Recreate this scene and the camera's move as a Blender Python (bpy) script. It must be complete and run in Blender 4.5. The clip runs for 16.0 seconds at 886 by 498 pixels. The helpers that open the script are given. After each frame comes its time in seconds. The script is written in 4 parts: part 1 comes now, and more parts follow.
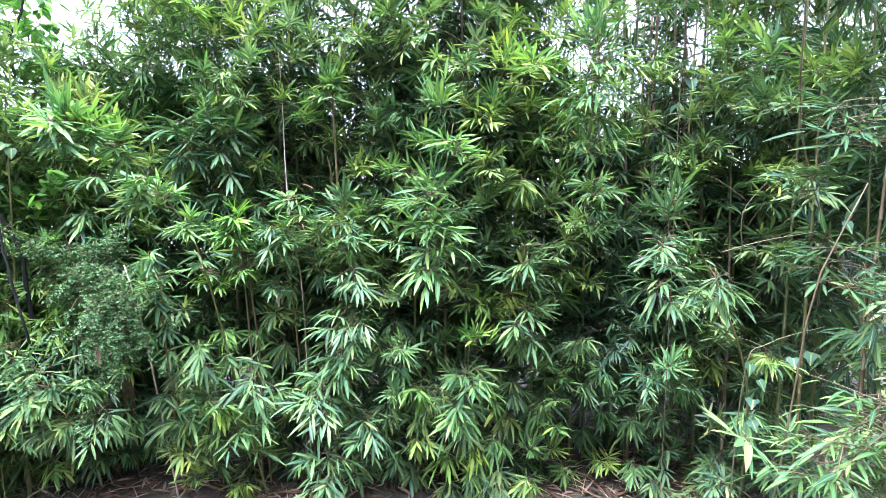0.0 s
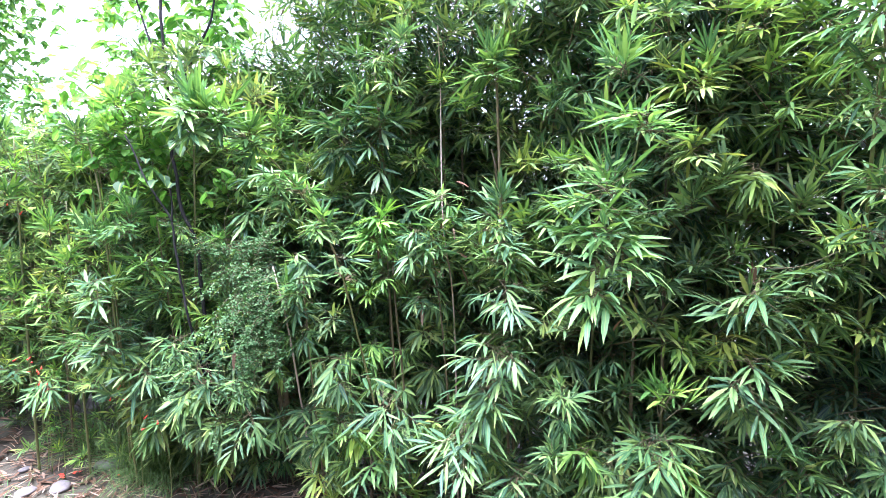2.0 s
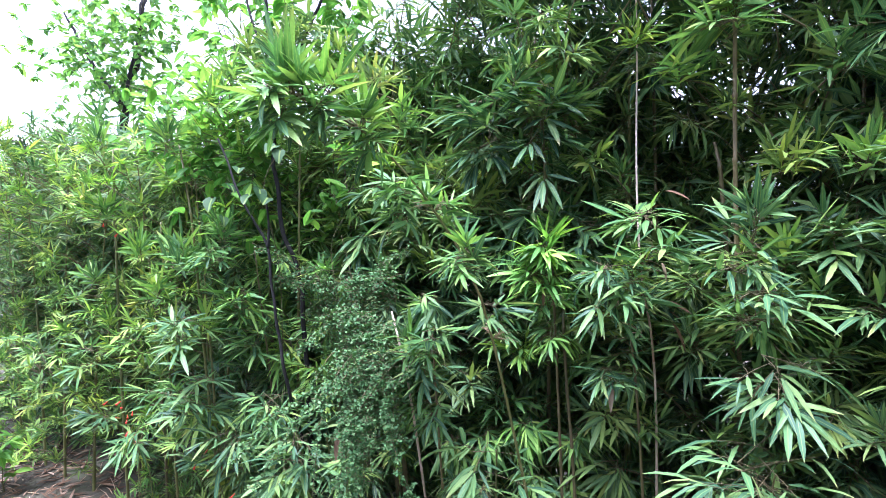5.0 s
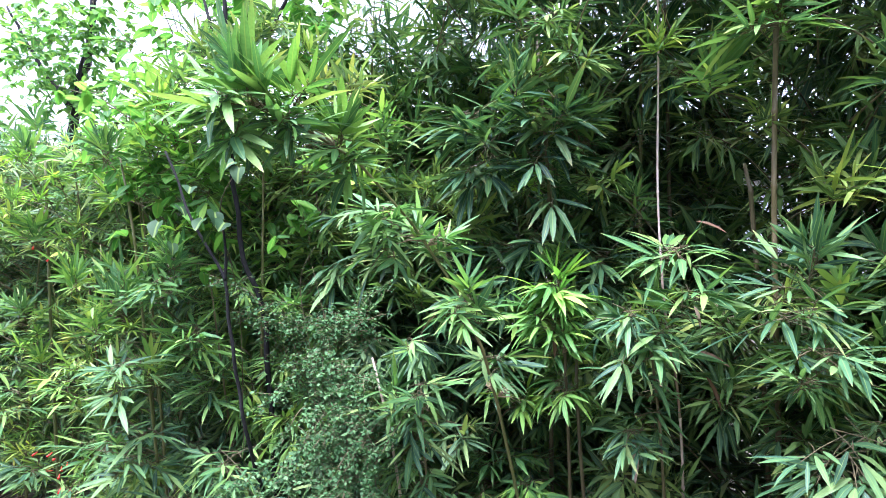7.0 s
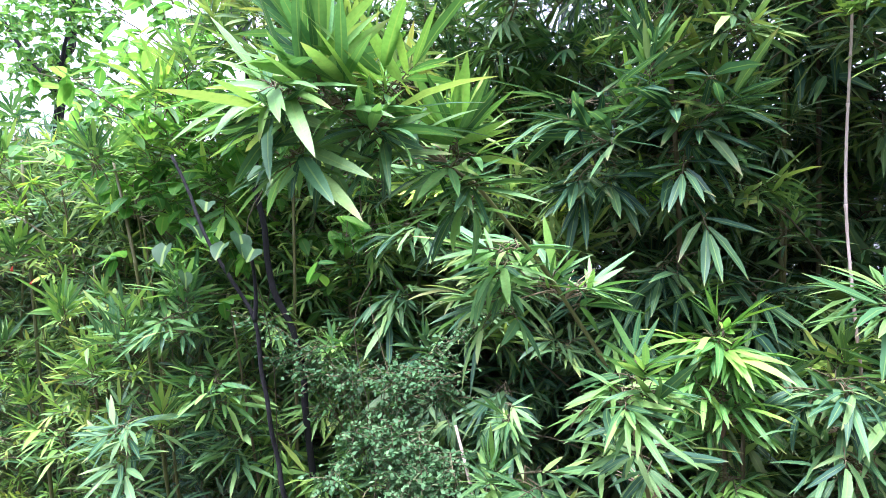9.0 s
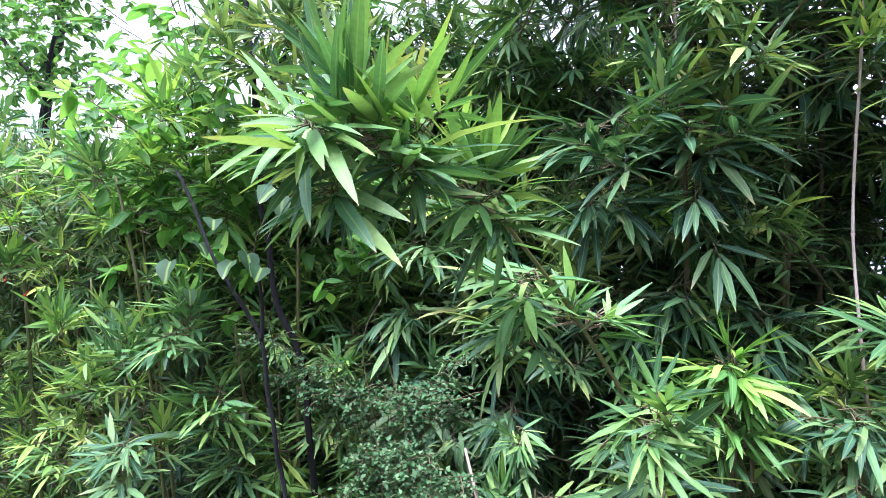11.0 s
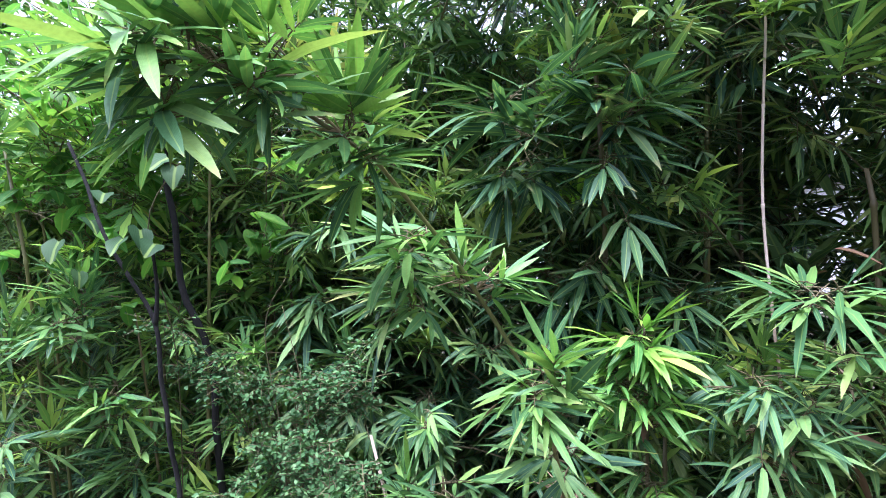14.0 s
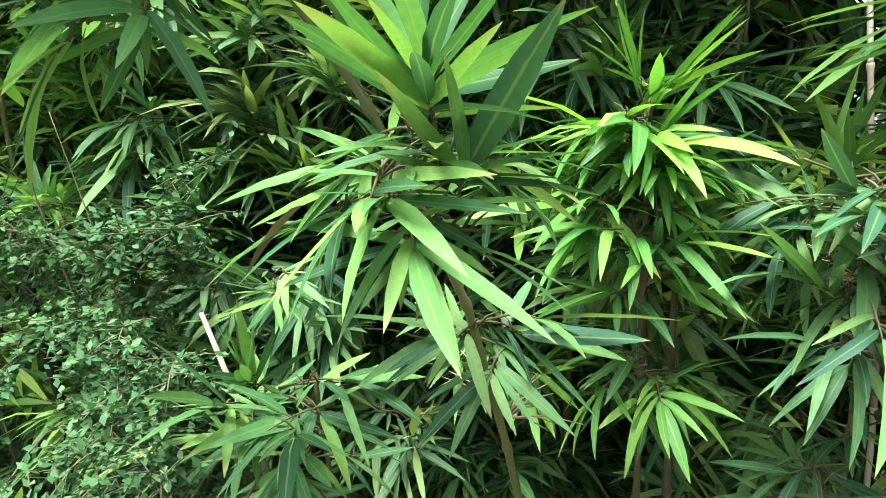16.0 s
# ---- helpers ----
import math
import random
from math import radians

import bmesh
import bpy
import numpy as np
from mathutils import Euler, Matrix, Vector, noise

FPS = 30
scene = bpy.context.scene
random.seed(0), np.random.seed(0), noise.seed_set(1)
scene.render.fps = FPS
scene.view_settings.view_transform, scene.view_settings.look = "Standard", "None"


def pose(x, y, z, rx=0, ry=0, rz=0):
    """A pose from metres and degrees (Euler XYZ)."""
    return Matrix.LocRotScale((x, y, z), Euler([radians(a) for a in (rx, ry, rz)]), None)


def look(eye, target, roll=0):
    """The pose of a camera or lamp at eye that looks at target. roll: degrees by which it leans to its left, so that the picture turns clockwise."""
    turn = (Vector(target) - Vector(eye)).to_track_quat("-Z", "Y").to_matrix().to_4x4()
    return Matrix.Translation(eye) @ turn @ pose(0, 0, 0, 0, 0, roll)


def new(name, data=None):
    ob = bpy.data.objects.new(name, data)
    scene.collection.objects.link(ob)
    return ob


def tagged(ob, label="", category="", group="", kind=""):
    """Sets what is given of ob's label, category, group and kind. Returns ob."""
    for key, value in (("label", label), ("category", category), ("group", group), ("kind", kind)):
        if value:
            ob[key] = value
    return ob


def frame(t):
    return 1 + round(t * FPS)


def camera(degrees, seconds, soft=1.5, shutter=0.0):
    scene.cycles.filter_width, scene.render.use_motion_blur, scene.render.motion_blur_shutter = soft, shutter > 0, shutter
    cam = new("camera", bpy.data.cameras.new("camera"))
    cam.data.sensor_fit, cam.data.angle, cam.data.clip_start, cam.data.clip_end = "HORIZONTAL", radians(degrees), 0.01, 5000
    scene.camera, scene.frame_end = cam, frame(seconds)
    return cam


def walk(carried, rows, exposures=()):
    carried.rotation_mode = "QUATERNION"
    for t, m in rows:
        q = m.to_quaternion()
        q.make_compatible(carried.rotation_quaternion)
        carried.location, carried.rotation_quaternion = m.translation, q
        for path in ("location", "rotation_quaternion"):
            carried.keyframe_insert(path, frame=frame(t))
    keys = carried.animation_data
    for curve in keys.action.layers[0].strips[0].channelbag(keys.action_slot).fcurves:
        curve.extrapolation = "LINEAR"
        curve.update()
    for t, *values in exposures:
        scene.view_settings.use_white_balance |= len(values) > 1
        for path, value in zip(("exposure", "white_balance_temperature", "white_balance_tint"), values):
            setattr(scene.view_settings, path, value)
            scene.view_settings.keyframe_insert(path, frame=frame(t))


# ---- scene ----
cam = camera(78.0, 16.0, soft=0.6)
SKY, SUN = 0.125, 2.6
PATH = [
    (0, (0.450, 0.278, 1.674), (0.712, 2.249, 1.458), 0.1),
    (0.5, (0.526, 0.430, 1.647), (0.626, 2.413, 1.405), 0.0),
    (1, (0.578, 0.598, 1.645), (0.480, 2.583, 1.423), 0.1),
    (1.5, (0.666, 0.752, 1.607), (0.272, 2.708, 1.465), -0.6),
    (2, (0.704, 0.875, 1.603), (0.161, 2.793, 1.439), 0.5),
    (2.5, (0.622, 1.043, 1.586), (-0.016, 2.932, 1.432), 0.1),
    (3, (0.572, 1.193, 1.597), (-0.133, 3.060, 1.469), -0.2),
    (3.5, (0.524, 1.359, 1.606), (-0.307, 3.175, 1.514), 0.3),
    (4, (0.434, 1.435, 1.584), (-0.500, 3.203, 1.513), 0.9),
    (4.2, (0.380, 1.459, 1.584), (-0.551, 3.228, 1.509), 0.7),
    (6.3, (0.229, 1.579, 1.658), (-0.687, 3.353, 1.549), 0.5),
    (6.5, (0.236, 1.579, 1.659), (-0.665, 3.362, 1.560), 0.7),
    (7, (0.090, 1.741, 1.682), (-0.735, 3.561, 1.602), 0.5),
    (7.5, (-0.058, 1.966, 1.712), (-0.820, 3.810, 1.569), -0.2),
    (8, (-0.170, 2.055, 1.756), (-0.961, 3.880, 1.543), -1.3),
    (8.5, (-0.223, 2.024, 1.757), (-1.051, 3.830, 1.531), -1.0),
    (9, (-0.278, 1.996, 1.788), (-1.088, 3.817, 1.628), -0.5),
    (9.2, (-0.294, 1.988, 1.792), (-1.095, 3.813, 1.624), -0.4),
    (11.3, (-0.329, 1.979, 1.835), (-1.092, 3.821, 1.681), 0.2),
    (11.5, (-0.321, 1.983, 1.834), (-1.081, 3.826, 1.677), 0.2),
    (12, (-0.317, 1.990, 1.834), (-1.052, 3.843, 1.669), 0.3),
    (12.5, (-0.309, 2.010, 1.815), (-1.009, 3.876, 1.644), 0.5),
    (13, (-0.305, 2.015, 1.777), (-0.984, 3.893, 1.655), 0.5),
    (13.5, (-0.281, 2.027, 1.759), (-0.943, 3.913, 1.679), 0.6),
    (14, (-0.234, 2.076, 1.731), (-0.887, 3.965, 1.653), 0.5),
    (14.5, (-0.140, 2.211, 1.674), (-0.853, 4.077, 1.561), -0.5),
    (15, (-0.119, 2.321, 1.651), (-0.855, 4.168, 1.437), -0.4),
    (15.5, (-0.159, 2.444, 1.606), (-0.845, 4.287, 1.243), -0.5),
    (16, (-0.237, 2.531, 1.538), (-0.828, 4.389, 1.089), -0.8),
]
walk(cam, [(t, look(eye, target, roll)) for t, eye, target, roll in PATH],
     [(0.0, 3.08, 5400, 30), (2.0, 3.28, 5450, 34), (4.0, 2.84, 5350, 32), (7.0, 2.76, 5400, 30), (9.0, 2.70, 5400, 33), (12.0, 2.35, 5350, 35), (14.0, 2.44, 5400, 30), (15.0, 2.61, 5600, 20), (16.0, 2.60, 6050, 4)])

# ---------------------------------------------------------------- light
world = bpy.data.worlds.new("overcast_sky")
scene.world = world
world.use_nodes = True
wn, wl = world.node_tree.nodes, world.node_tree.links
sky = wn.new("ShaderNodeTexSky")
sky.sky_type = "NISHITA"
sky.sun_disc = False
sky.sun_elevation = radians(75)
sky.sun_rotation = radians(-146)
sky.air_density, sky.dust_density, sky.ozone_density = 1.0, 1.5, 1.0
pale = wn.new("ShaderNodeHueSaturation")
pale.inputs["Saturation"].default_value = 0.25
wl.new(sky.outputs["Color"], pale.inputs["Color"])
wl.new(pale.outputs["Color"], wn["Background"].inputs["Color"])
wn["Background"].inputs["Strength"].default_value = SKY

sun_data = bpy.data.lights.new("sun", "SUN")
sun_data.energy, sun_data.angle, sun_data.color = SUN, radians(30), (1.0, 0.98, 0.93)
sun = new("sun", sun_data)
sun.matrix_world = look((-1.2, 1.2, 9.0), (0, 3, 1))

# ---------------------------------------------------------------- materials


def material(name):
    m = bpy.data.materials.new(name)
    m.use_nodes = True
    return m, m.node_tree.nodes, m.node_tree.links, m.node_tree.nodes["Principled BSDF"]


def ramp(nodes, stops):
    r = nodes.new("ShaderNodeValToRGB")
    while len(r.color_ramp.elements) < len(stops):
        r.color_ramp.elements.new(0.5)
    for e, (p, c) in zip(r.color_ramp.elements, stops):
        e.position, e.color = p, (*c, 1)
    return r


def math_node(nodes, links, op, a, b):
    m = nodes.new("ShaderNodeMath")
    m.operation = op
    for k, v in enumerate((a, b)):
        if isinstance(v, (int, float)):
            m.inputs[k].default_value = v
        else:
            links.new(v, m.inputs[k])
    return m.outputs[0]


def leaf_material(name, stops, thin, rough=0.42, ribs=True, tip=0.3):
    """A thin, glossy leaf: colour by chance from leaf to leaf, light midrib, browned tips, light shining through."""
    m, n, l, b = material(name)
    info, geo, uv = n.new("ShaderNodeObjectInfo"), n.new("ShaderNodeNewGeometry"), n.new("ShaderNodeUVMap")
    chance = math_node(n, l, "FRACT", math_node(n, l, "ADD", info.outputs["Random"], geo.outputs["Random Per Island"]), 0.0)
    r = ramp(n, stops)
    l.new(chance, r.inputs["Fac"])
    tone = n.new("ShaderNodeMix")
    tone.data_type, tone.blend_type = "RGBA", "MULTIPLY"
    tone.inputs["Factor"].default_value = 1.0
    l.new(r.outputs["Color"], tone.inputs["A"])
    l.new(info.outputs["Color"], tone.inputs["B"])
    colour = tone.outputs["Result"]
    sep = n.new("ShaderNodeSeparateXYZ")
    l.new(uv.outputs["UV"], sep.inputs[0])
    # patches
    tc, nz = n.new("ShaderNodeTexCoord"), n.new("ShaderNodeTexNoise")
    nz.inputs["Scale"].default_value, nz.inputs["Detail"].default_value = 22.0, 4.0
    l.new(tc.outputs["Object"], nz.inputs["Vector"])
    patch = n.new("ShaderNodeMapRange")
    patch.inputs["From Min"].default_value, patch.inputs["From Max"].default_value = 0.3, 0.7
    patch.inputs["To Min"].default_value, patch.inputs["To Max"].default_value = 0.90, 1.10
    l.new(nz.outputs["Fac"], patch.inputs["Value"])
    bright = n.new("ShaderNodeMix")
    bright.data_type, bright.blend_type = "RGBA", "MULTIPLY"
    bright.inputs["Factor"].default_value = 1.0
    l.new(colour, bright.inputs["A"])
    l.new(patch.outputs["Result"], bright.inputs["B"])
    colour = bright.outputs["Result"]
    if ribs:
        off = math_node(n, l, "ABSOLUTE", math_node(n, l, "SUBTRACT", sep.outputs["X"], 0.5), 0.0)
        rib = n.new("ShaderNodeMapRange")
        rib.inputs["From Min"].default_value, rib.inputs["From Max"].default_value = 0.03, 0.075
        rib.inputs["To Min"].default_value, rib.inputs["To Max"].default_value = 0.45, 0.0
        l.new(off, rib.inputs["Value"])
        mid = n.new("ShaderNodeMix")
        mid.data_type = "RGBA"
        l.new(rib.outputs["Result"], mid.inputs["Factor"])
        l.new(colour, mid.inputs["A"])
        mid.inputs["B"].default_value = (0.24, 0.34, 0.08, 1)
        colour = mid.outputs["Result"]
    # a few dry tips
    dry = n.new("ShaderNodeMapRange")
    dry.inputs["From Min"].default_value, dry.inputs["From Max"].default_value = 0.9, 0.98
    l.new(math_node(n, l, "ADD", sep.outputs["Y"], math_node(n, l, "MULTIPLY", math_node(n, l, "GREATER_THAN", chance, 0.86), 0.13)), dry.inputs["Value"])
    brown = n.new("ShaderNodeMix")
    brown.data_type = "RGBA"
    l.new(math_node(n, l, "MULTIPLY", dry.outputs["Result"], tip), brown.inputs["Factor"])
    l.new(colour, brown.inputs["A"])
    brown.inputs["B"].default_value = (0.34, 0.24, 0.11, 1)
    colour = brown.outputs["Result"]
    l.new(colour, b.inputs["Base Color"])
    b.inputs["Roughness"].default_value = rough
    b.inputs["Specular IOR Level"].default_value = 0.2
    # parallel veins
    wave = n.new("ShaderNodeTexWave")
    wave.inputs["Scale"].default_value = 4.0
    l.new(uv.outputs["UV"], wave.inputs["Vector"])
    bump = n.new("ShaderNodeBump")
    bump.inputs["Strength"].default_value, bump.inputs["Distance"].default_value = 0.12, 0.002
    l.new(wave.outputs["Fac"], bump.inputs["Height"])
    l.new(bump.outputs["Normal"], b.inputs["Normal"])
    glow = n.new("ShaderNodeBsdfTranslucent")
    warm = n.new("ShaderNodeMix")
    warm.data_type, warm.blend_type = "RGBA", "MULTIPLY"
    warm.inputs["Factor"].default_value = 1.0
    l.new(colour, warm.inputs["A"])
    warm.inputs["B"].default_value = (1.45, 1.5, 0.8, 1)
    l.new(warm.outputs["Result"], glow.inputs["Color"])
    mix = n.new("ShaderNodeMixShader")
    mix.inputs[0].default_value = thin
    l.new(b.outputs[0], mix.inputs[1])
    l.new(glow.outputs[0], mix.inputs[2])
    l.new(mix.outputs[0], n["Material Output"].inputs["Surface"])
    return m


def rough_material(name, stops, scale, rough=0.8, bump_size=0.01, bump_amount=0.5, scale2=None, stretch=(1, 1, 1)):
    m, n, l, b = material(name)
    tc, mp = n.new("ShaderNodeTexCoord"), n.new("ShaderNodeMapping")
    mp.inputs["Scale"].default_value = stretch
    l.new(tc.outputs["Object"], mp.inputs["Vector"])
    big, fine = n.new("ShaderNodeTexNoise"), n.new("ShaderNodeTexNoise")
    big.inputs["Scale"].default_value, big.inputs["Detail"].default_value = scale, 8.0
    fine.inputs["Scale"].default_value, fine.inputs["Detail"].default_value = scale2 or scale * 9, 6.0
    for t in (big, fine):
        l.new(mp.outputs[0], t.inputs["Vector"])
    info = n.new("ShaderNodeObjectInfo")
    s = math_node(n, l, "ADD", math_node(n, l, "MULTIPLY", big.outputs["Fac"], 0.65), math_node(n, l, "MULTIPLY", fine.outputs["Fac"], 0.35))
    s = math_node(n, l, "ADD", s, math_node(n, l, "MULTIPLY", math_node(n, l, "SUBTRACT", info.outputs["Random"], 0.5), 0.22))
    r = ramp(n, stops)
    l.new(s, r.inputs["Fac"])
    l.new(r.outputs["Color"], b.inputs["Base Color"])
    b.inputs["Roughness"].default_value = rough
    bp = n.new("ShaderNodeBump")
    bp.inputs["Strength"].default_value, bp.inputs["Distance"].default_value = bump_amount, bump_size
    l.new(fine.outputs["Fac"], bp.inputs["Height"])
    l.new(bp.outputs["Normal"], b.inputs["Normal"])
    return m


LEAF = leaf_material("bamboo_leaf", ((0.0, (0.031, 0.076, 0.050)), (0.35, (0.061, 0.140, 0.066)), (0.7, (0.110, 0.207, 0.079)), (0.95, (0.160, 0.255, 0.087)), (1.0, (0.184, 0.240, 0.093))), 0.24, 0.46)
SMALL_LEAF = leaf_material("shrub_leaf", ((0.0, (0.036, 0.098, 0.034)), (0.6, (0.070, 0.155, 0.054)), (1.0, (0.135, 0.235, 0.095))), 0.2, 0.6, False, 0.1)
BROAD_LEAF = leaf_material("tree_leaf", ((0.0, (0.050, 0.150, 0.040)), (0.6, (0.090, 0.230, 0.050)), (1.0, (0.160, 0.320, 0.060))), 0.5, 0.5, True, 0.1)
DRY_LEAF = leaf_material("dry_leaf", ((0.0, (0.07, 0.038, 0.022)), (0.45, (0.14, 0.085, 0.048)), (0.8, (0.24, 0.165, 0.11)), (1.0, (0.40, 0.31, 0.23))), 0.1, 0.75, False, 0.0)
GRASS = leaf_material("fine_grass", ((0.0, (0.050, 0.110, 0.035)), (0.6, (0.090, 0.170, 0.050)), (1.0, (0.170, 0.240, 0.090))), 0.3, 0.5, False, 0.3)
IVY = leaf_material("ivy_leaf", ((0.0, (0.035, 0.080, 0.038)), (0.6, (0.055, 0.115, 0.052)), (1.0, (0.085, 0.150, 0.075))), 0.15, 0.6, True, 0.0)
CULM = rough_material("green_culm", ((0.25, (0.055, 0.075, 0.018)), (0.5, (0.110, 0.115, 0.030)), (0.75, (0.190, 0.150, 0.060))), 6.0, 0.45, 0.002, 0.25, 60, (1, 1, 0.2))
CULM_BROWN = rough_material("brown_culm", ((0.25, (0.056, 0.044, 0.020)), (0.5, (0.112, 0.088, 0.038)), (0.75, (0.200, 0.155, 0.066))), 6.0, 0.5, 0.002, 0.3, 60, (1, 1, 0.2))
DRY_CULM = rough_material("dry_culm", ((0.25, (0.24, 0.15, 0.10)), (0.5, (0.40, 0.31, 0.24)), (0.75, (0.52, 0.44, 0.37))), 7.0, 0.6, 0.002, 0.3, 50, (1, 1, 0.15))
TWIG = rough_material("twig", ((0.2, (0.055, 0.050, 0.022)), (0.8, (0.16, 0.13, 0.055))), 12.0, 0.8, 0.002, 0.4)
SHEATH = rough_material("dry_sheath", ((0.2, (0.26, 0.18, 0.10)), (0.8, (0.48, 0.37, 0.23))), 15.0, 0.8, 0.002, 0.4)
BLACK_BARK = rough_material("black_bark", ((0.2, (0.003, 0.003, 0.0025)), (0.6, (0.007, 0.0068, 0.006)), (0.9, (0.024, 0.023, 0.019))), 14.0, 0.95, 0.006, 0.7, 90, (1, 1, 0.4))
GROUND = rough_material("damp_soil", ((0.25, (0.022, 0.018, 0.011)), (0.45, (0.042, 0.036, 0.022)), (0.58, (0.056, 0.052, 0.030)), (0.72, (0.046, 0.064, 0.022)), (0.85, (0.080, 0.073, 0.052))), 1.7, 0.9, 0.02, 0.6, 40)
STONE = rough_material("grey_stone", ((0.2, (0.07, 0.065, 0.058)), (0.8, (0.21, 0.195, 0.175))), 10.0, 0.8, 0.006, 0.6)
RED = rough_material("red_petal", ((0.2, (0.55, 0.03, 0.015)), (0.8, (0.80, 0.09, 0.03))), 30.0, 0.5, 0.001, 0.2)
RENDER_WALL = rough_material("pale_render", ((0.2, (0.50, 0.50, 0.51)), (0.8, (0.66, 0.66, 0.66))), 1.5, 0.85, 0.004, 0.4, 60)
ROOF = rough_material("grey_roof_tile", ((0.2, (0.10, 0.10, 0.11)), (0.8, (0.22, 0.22, 0.23))), 4.0, 0.7, 0.006, 0.4, 40)
WINDOW_DARK = rough_material("dark_window", ((0.2, (0.02, 0.022, 0.025)), (0.8, (0.05, 0.055, 0.06))), 2.0, 0.15, 0.001, 0.05)

# ---------------------------------------------------------------- mesh tools


class Soup:
    """Collects faces, with uv and a material for each, for one mesh."""

    def __init__(self):
        self.v, self.f, self.uv, self.mat = [], [], [], []

    def face(self, ids, uvs, mat=0):
        self.f.append(ids)
        self.uv.append(uvs)
        self.mat.append(mat)

    def mesh(self, name, materials, smooth=True):
        me = bpy.data.meshes.new(name)
        me.from_pydata(self.v, [], self.f)
        for m in materials:
            me.materials.append(m)
        layer = me.uv_layers.new(name="UVMap")
        layer.data.foreach_set("uv", [c for face in self.uv for p in face for c in p])
        me.polygons.foreach_set("material_index", self.mat)
        me.polygons.foreach_set("use_smooth", [smooth] * len(self.f))
        me.update()
        return me


BAMBOO_SHAPE = ((0.0, 0.16), (0.10, 0.72), (0.34, 1.0), (0.66, 0.80), (0.88, 0.36))
BROAD_SHAPE = ((0.0, 0.2), (0.18, 0.8), (0.42, 1.0), (0.7, 0.72), (0.9, 0.3))
SMALL_SHAPE = ((0.0, 0.25), (0.45, 1.0))


def add_leaf(soup, p, d, n, length, width, droop, fold=0.22, mat=0, shape=BAMBOO_SHAPE, curl=0.0):
    """A leaf from p along d with its upper face towards n; droop bends it down along its length."""
    d, n = d.normalized(), n.normalized()
    side = d.cross(n).normalized()
    rows, last = [], 0.0
    for s, w in shape:
        step = (s - last) * length
        d = (d - Vector((0, 0, droop * (s - last))) + side * curl * (s - last)).normalized()
        p, last = p + d * step, s
        up = side.cross(d).normalized()
        half = side * (w * width / 2)
        k = len(soup.v)
        soup.v += [tuple(p - half + up * fold * w * width / 2), tuple(p), tuple(p + half + up * fold * w * width / 2)]
        rows.append((k, s))
    d = (d - Vector((0, 0, droop * (1 - last)))).normalized()
    soup.v.append(tuple(p + d * (1 - last) * length))
    tip = len(soup.v) - 1
    for (a, s), (b, t) in zip(rows, rows[1:]):
        soup.face((a, a + 1, b + 1, b), ((0, s), (0.5, s), (0.5, t), (0, t)), mat)
        soup.face((a + 1, a + 2, b + 2, b + 1), ((0.5, s), (1, s), (1, t), (0.5, t)), mat)
    a, s = rows[-1]
    soup.face((a, a + 1, tip), ((0, s), (0.5, s), (0.5, 1)), mat)
    soup.face((a + 1, a + 2, tip), ((0.5, s), (1, s), (0.5, 1)), mat)


def add_tube(soup, pts, radii, sides=6, mat=0):
    """A round stem along points, closed at its end."""
    pts = [Vector(p) for p in pts]
    ring = []
    for i, p in enumerate(pts):
        d = (pts[min(i + 1, len(pts) - 1)] - pts[max(i - 1, 0)]).normalized()
        a = d.cross(Vector((0.31, 0.95, 0.05))).normalized()
        b = d.cross(a)
        ring.append(len(soup.v))
        for k in range(sides):
            w = 2 * math.pi * k / sides
            soup.v.append(tuple(p + (a * math.cos(w) + b * math.sin(w)) * radii[i]))
    for i, (a, b) in enumerate(zip(ring, ring[1:])):
        for k in range(sides):
            j = (k + 1) % sides
            soup.face((a + k, a + j, b + j, b + k), ((k / sides, i), ((k + 1) / sides, i), ((k + 1) / sides, i + 1), (k / sides, i + 1)), mat)
    soup.face(tuple(ring[-1] + k for k in range(sides)), tuple((0.5, 0.5) for _ in range(sides)), mat)
    soup.face(tuple(ring[0] + k for k in reversed(range(sides))), tuple((0.5, 0.5) for _ in range(sides)), mat)


def smooth_line(pts, steps=6):
    """More points along a soft curve through the given ones."""
    pts = [Vector(p) for p in pts]
    out = []
    for i in range(len(pts) - 1):
        p0, p1, p2, p3 = pts[max(i - 1, 0)], pts[i], pts[i + 1], pts[min(i + 2, len(pts) - 1)]
        for k in range(steps):
            t = k / steps
            out.append(0.5 * ((2 * p1) + (p2 - p0) * t + (2 * p0 - 5 * p1 + 4 * p2 - p3) * t * t + (3 * p1 - p0 - 3 * p2 + p3) * t ** 3))
    return out + [pts[-1]]


def add_culm(soup, pts, r0, r1, internode=0.18, sides=8, mat=0):
    """A bamboo stem: straight internodes with a raised ring at each node."""
    line = [Vector(p) for p in pts]
    length = sum((b - a).length for a, b in zip(line, line[1:]))
    marks, s = [], 0.04
    while s < length - 0.02:
        marks.append(s)
        s += internode * (0.7 + 0.45 * s / length)

    def along(dist):
        for a, b in zip(line, line[1:]):
            g = (b - a).length
            if dist <= g:
                return a + (b - a) * (dist / g)
            dist -= g
        return line[-1]

    where = [(0.0, 1.0)]
    for q in marks:
        where += [(q - 0.008, 0.98), (q - 0.003, 1.22), (q + 0.002, 1.25), (q + 0.006, 0.95)]
    where.append((length, 0.7))
    add_tube(soup, [along(q) for q, _ in where], [(r0 + (r1 - r0) * q / length) * w for q, w in where], sides, mat)


def part(name, me, parent, m=None, label="", colour=None):
    ob = new(name, me)
    ob.parent = parent
    if m is not None:
        ob.matrix_basis = m
    if colour is not None:
        ob.color = (*colour, 1)
    if label:
        tagged(ob, label)
    return ob


